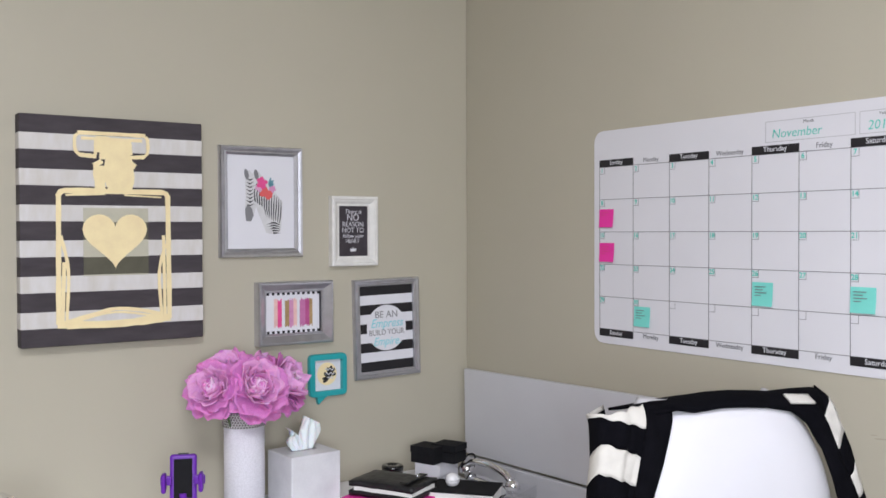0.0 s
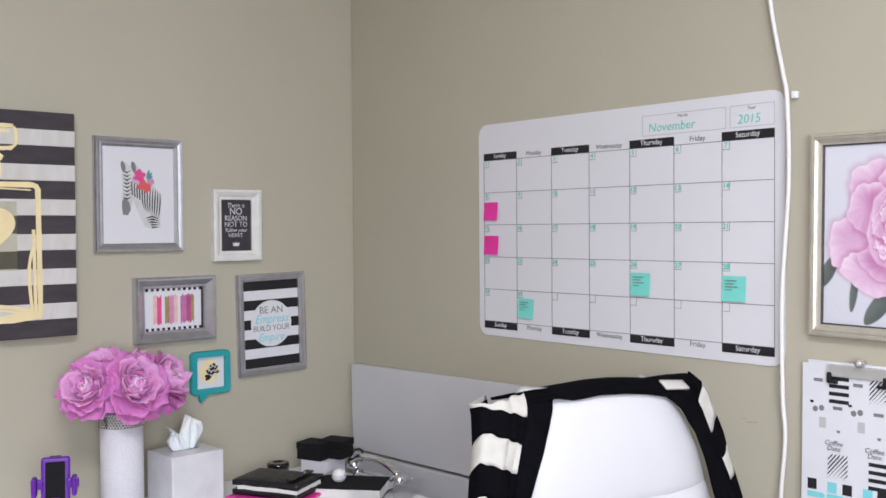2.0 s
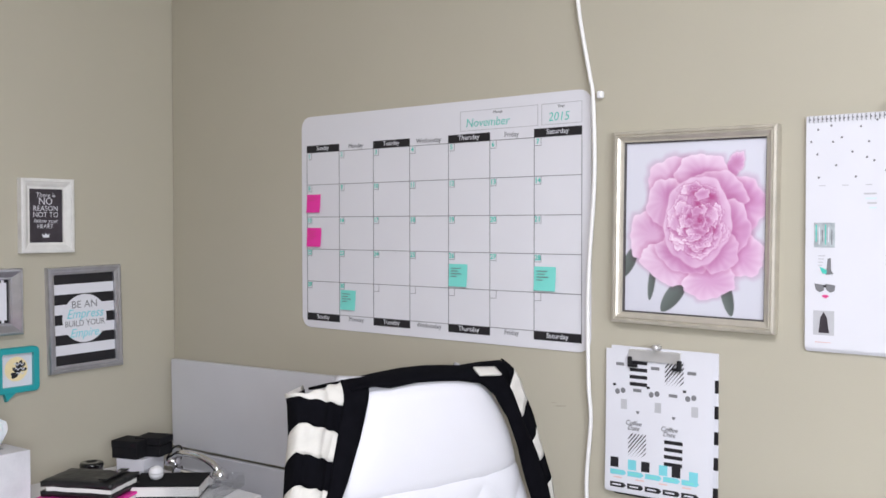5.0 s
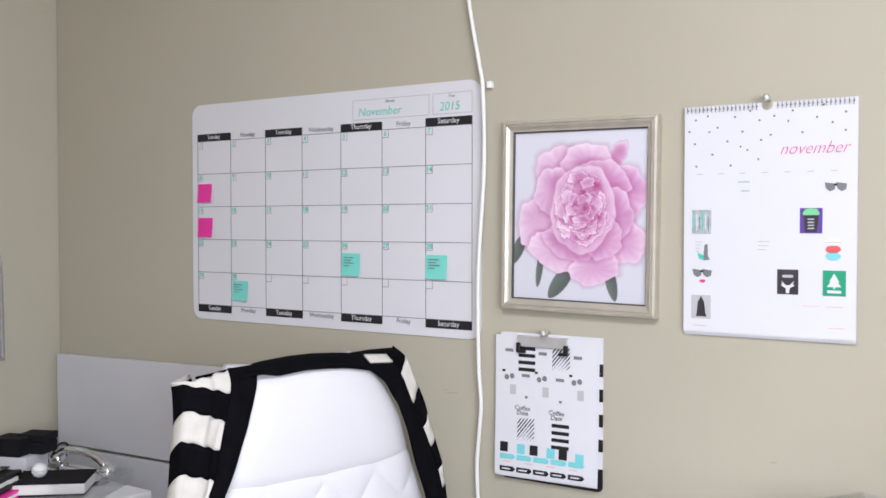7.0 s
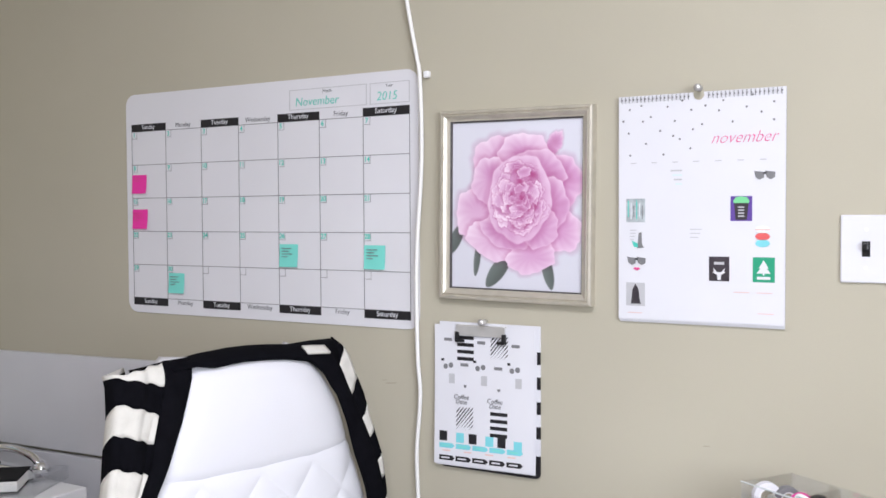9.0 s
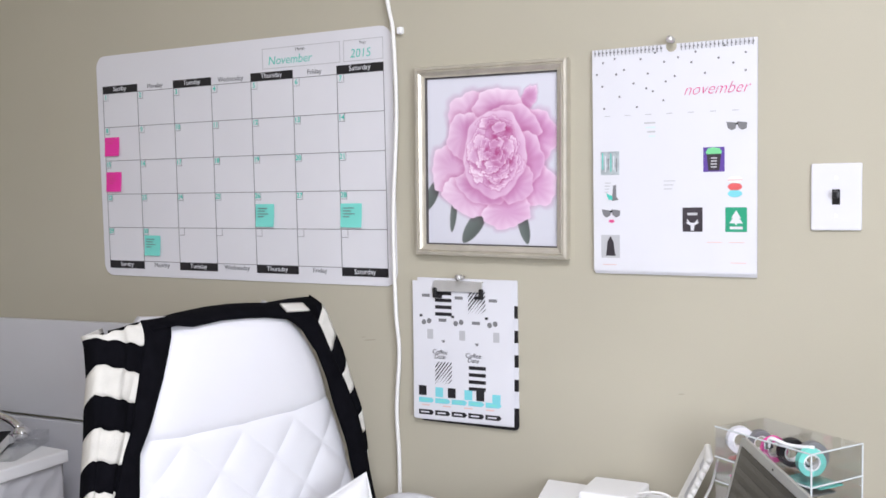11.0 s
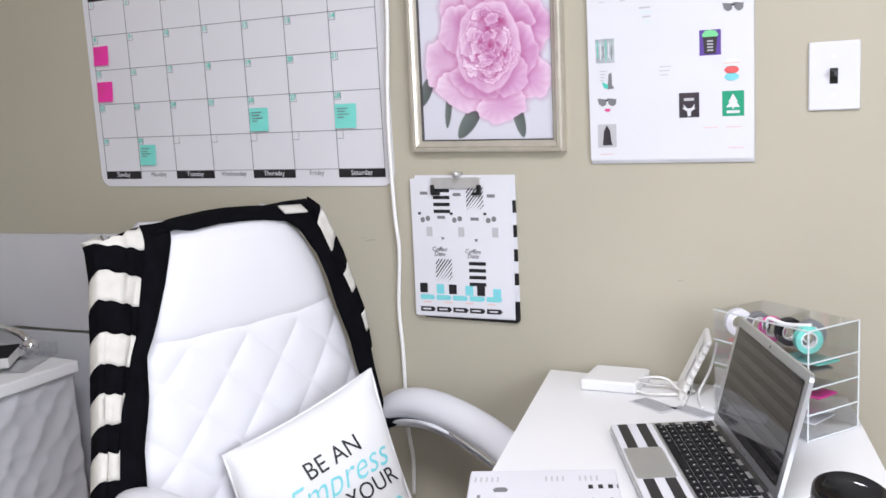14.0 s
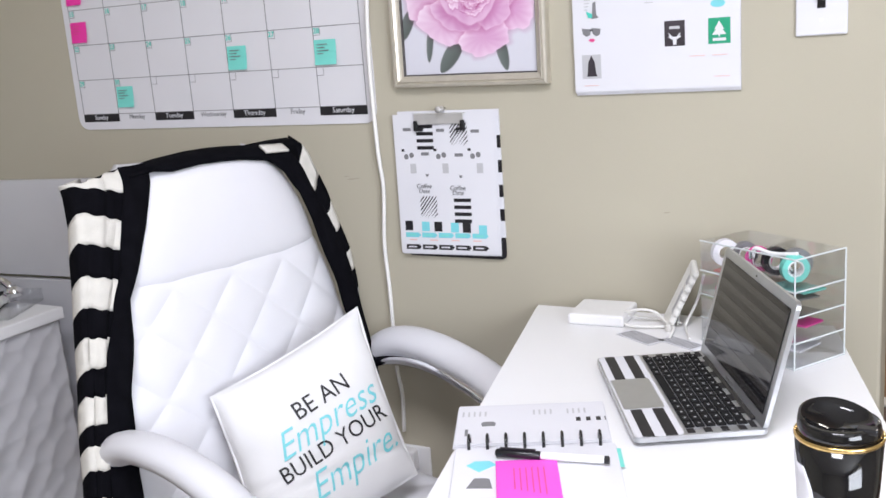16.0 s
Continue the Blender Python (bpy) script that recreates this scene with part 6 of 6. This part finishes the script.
def cabinet_clutter():
    pk = thing("pink_folder", pose(0.26, 1.985, CZ, 0, 0, 27), "flat hot pink notebook under a black wallet", "notebook")
    part("cover", box((0, 0, 0.0035), (0.2, 0.17, 0.007), 0.002), M_PINKNOTE, pk)
    part("page_block", box((0.002, 0, 0.011), (0.192, 0.162, 0.008), 0.001), M_PAGES, pk)
    part("cover", box((0, 0, 0.0185), (0.2, 0.17, 0.007), 0.002), M_PINKNOTE, pk)
    wl = thing("black_wallet", pose(0.262, 1.98, CZ + 0.022, 0, 0, 27), "puffy black crinkled leather planner wallet", "wallet")
    for z, nm in ((0.009, "lower_cover"), (0.032, "upper_cover")):
        rows = []
        for i in range(13):
            y = -0.062 + 0.124 * i / 12
            rows.append([(x, y, z + 0.006 + 0.005 * (1 - (x / 0.09) ** 4) * (1 - (y / 0.062) ** 4) + 0.0022 * noise.noise(Vector((x * 60, y * 60, z)))) for x in (-0.09 + 0.18 * k / 18 for k in range(19))])
        part(nm, shell([r[::-1] for r in rows], 0.012), M_LEATHB, wl, smooth=True)
    part("page_block", box((0.004, 0, 0.022), (0.165, 0.115, 0.016), 0.001), M_PAGES, wl)
    part("strap", box((0.06, 0, 0.0465), (0.022, 0.1, 0.003), 0.001), M_LEATHB, wl)
    part("snap", lathe([(0.006, 0.047), (0.005, 0.051), (0.002, 0.052)], 14), M_CHROME, wl).location = (0.06, 0.02, 0)
    bk = thing("black_book", pose(0.345, 2.14, CZ + 0.0045, 0, 0, 40), "black cloth-bound book with pale page edges", "book")
    for z in (0.0015, 0.0285):
        part("cover", box((0, 0, z), (0.17, 0.125, 0.003), 0.001), M_CLOTHB, bk)
    part("page_block", box((0.002, 0, 0.015), (0.164, 0.119, 0.024), 0.001), M_PAGES, bk)
    part("spine", box((-0.084, 0, 0.015), (0.003, 0.125, 0.03), 0.001), M_CLOTHB, bk)
    eg = thing("lip_balm", T((0.322, 2.118, CZ + 0.0345)), "round white egg-shaped lip balm on the book", "lip balm")
    part("shell", lathe([(0.006, 0), (0.013, 0.003), (0.0175, 0.011), (0.0178, 0.014)], 28), M_WHITE, eg, smooth=True)
    part("cap", lathe([(0.0178, 0.0145), (0.0172, 0.02), (0.014, 0.027), (0.008, 0.0315), (0.001, 0.033)], 28), M_WHITE, eg, smooth=True)
    tr = thing("acrylic_tray", pose(0.345, 2.172, CZ, 0, 0, 25), "clear acrylic tray holding book and handset", "tray")
    part("floor", box((0, 0, 0.002), (0.26, 0.17, 0.004), 0.001), M_ACRYL, tr)
    for c, s in (((0, 0.084, 0.015), (0.26, 0.003, 0.03)), ((0, -0.084, 0.015), (0.26, 0.003, 0.03)), ((0.129, 0, 0.015), (0.003, 0.165, 0.03)), ((-0.129, 0, 0.015), (0.003, 0.165, 0.03))):
        part("wall", box(c, s, 0.0008), M_ACRYL, tr)
    ph = thing("chrome_handset", pose(0.325, 2.232, CZ + 0.03, 0, 0, 3), "shiny chrome telephone-shaped handset", "handset")
    part("grip", tube(curve_points([(-0.085, 0, 0.024), (-0.06, 0, 0.038), (0, 0, 0.043), (0.06, 0, 0.032), (0.085, 0, 0.018)], 6), 0.0115, 14, flat=0.8), M_CHROME, ph, smooth=True)
    for x, z in ((-0.09, 0.012), (0.09, 0.004)):
        part("earpiece", lathe([(0.012, -0.008), (0.019, -0.006), (0.02, 0.006), (0.013, 0.016), (0.004, 0.018)], 24), M_CHROME, ph, smooth=True).location = (x, 0, z)
    part("cradle", box((0, 0.004, -0.012), (0.15, 0.03, 0.03), 0.006), M_CHROME, ph)
    wb = thing("white_carton", pose(0.155, 2.185, CZ, 0, 0, 22), "small white carton carrying black boxes", "box")
    part("carton", box((0, 0, 0.028), (0.08, 0.09, 0.056), 0.001), M_PAPER, wb)
    for k, (x, y, a, w) in enumerate(((0.148, 2.165, 20, 0.075), (0.172, 2.215, 24, 0.07))):
        b = thing("black_gift_box", pose(x, y, CZ + 0.056, 0, 0, a), "matt black jewellery box on a white carton", "box", "black boxes")
        part("base", box((0, 0, 0.014), (w, 0.062, 0.028), 0.001), M_CLOTHB, b)
        part("lid", box((0, 0, 0.036 + 0.003 * k), (w + 0.003, 0.065, 0.018), 0.0015), M_CLOTHB, b)
    rd = thing("black_tape_roll", T((0.1, 2.08, CZ)), "round glossy black container beside the boxes", "container")
    part("pot", lathe([(0.026, 0), (0.028, 0.003), (0.028, 0.03), (0.026, 0.032)], 28), M_PLASTB, rd, smooth=True)
    part("lid", lathe([(0.029, 0.032), (0.0295, 0.046), (0.027, 0.05), (0.014, 0.051), (0.013, 0.046), (0.001, 0.046)], 28), M_GLOSSB, rd, smooth=True)
    cb = thing("black_wire", Matrix(), "thin black wire behind the black boxes", "cable")
    part("wire", tube(curve_points([(0.2, 2.25, 0.705), (0.21, 2.27, 0.74), (0.19, 2.285, 0.765), (0.17, 2.275, 0.76), (0.13, 2.27, 0.71)], 6), 0.0022, 7), M_PLASTB, cb, smooth=True)
    hp = thing("phone_holder", pose(0.3, 1.434, CZ, 0, 0, -25), "purple plastic phone holder with dark phone slot", "phone holder")
    part("foot", lathe([(0.04, 0), (0.042, 0.004), (0.03, 0.01), (0.012, 0.014)], 28), M_PURPLE, hp, smooth=True)
    part("stem", tube([(0, 0, 0.01), (0, 0, 0.12)], 0.008, 12), M_PURPLE, hp)
    part("shell", box((0.004, 0, 0.15), (0.016, 0.056, 0.1), 0.006, pose(0, 0, 0, 0, -6, 0), 3), M_PURPLE, hp)
    part("pad", box((0.0135, 0, 0.15), (0.003, 0.038, 0.082), 0.001, pose(0, 0, 0, 0, -6, 0)), M_CLOTHB, hp, "black foam pad")
    for s in (-1, 1):
        part("clamp", box((0.012, s * 0.038, 0.146), (0.03, 0.01, 0.04), 0.005, seg=3), M_PURPLE, hp)
        part("clamp_arm", box((0.0, s * 0.034, 0.148), (0.01, 0.024, 0.02), 0.003), M_PURPLE, hp)
    part("slot", box((0.006, 0, 0.2005), (0.006, 0.022, 0.004), 0.001, pose(0, 0, 0, 0, -6, 0)), M_PLASTB, hp)
    ck = thing("silver_trinket", pose(0.3, 1.07, CZ, 0, 0, 15), "small chrome and white picture cube stand", "ornament")
    part("block", box((0, 0, 0.085), (0.05, 0.05, 0.17), 0.004), M_WHITE, ck)
    part("trim", box((0, 0, 0.165), (0.054, 0.054, 0.012), 0.004), M_CHROME, ck)
    part("picture", box((0.026, 0, 0.12), (0.002, 0.036, 0.06)), M_TAN, ck)
    part("bar", tube([(0.02, 0.03, 0.15), (0.03, 0.05, 0.13)], 0.005, 10), M_CHROME, ck)


cabinet_clutter()
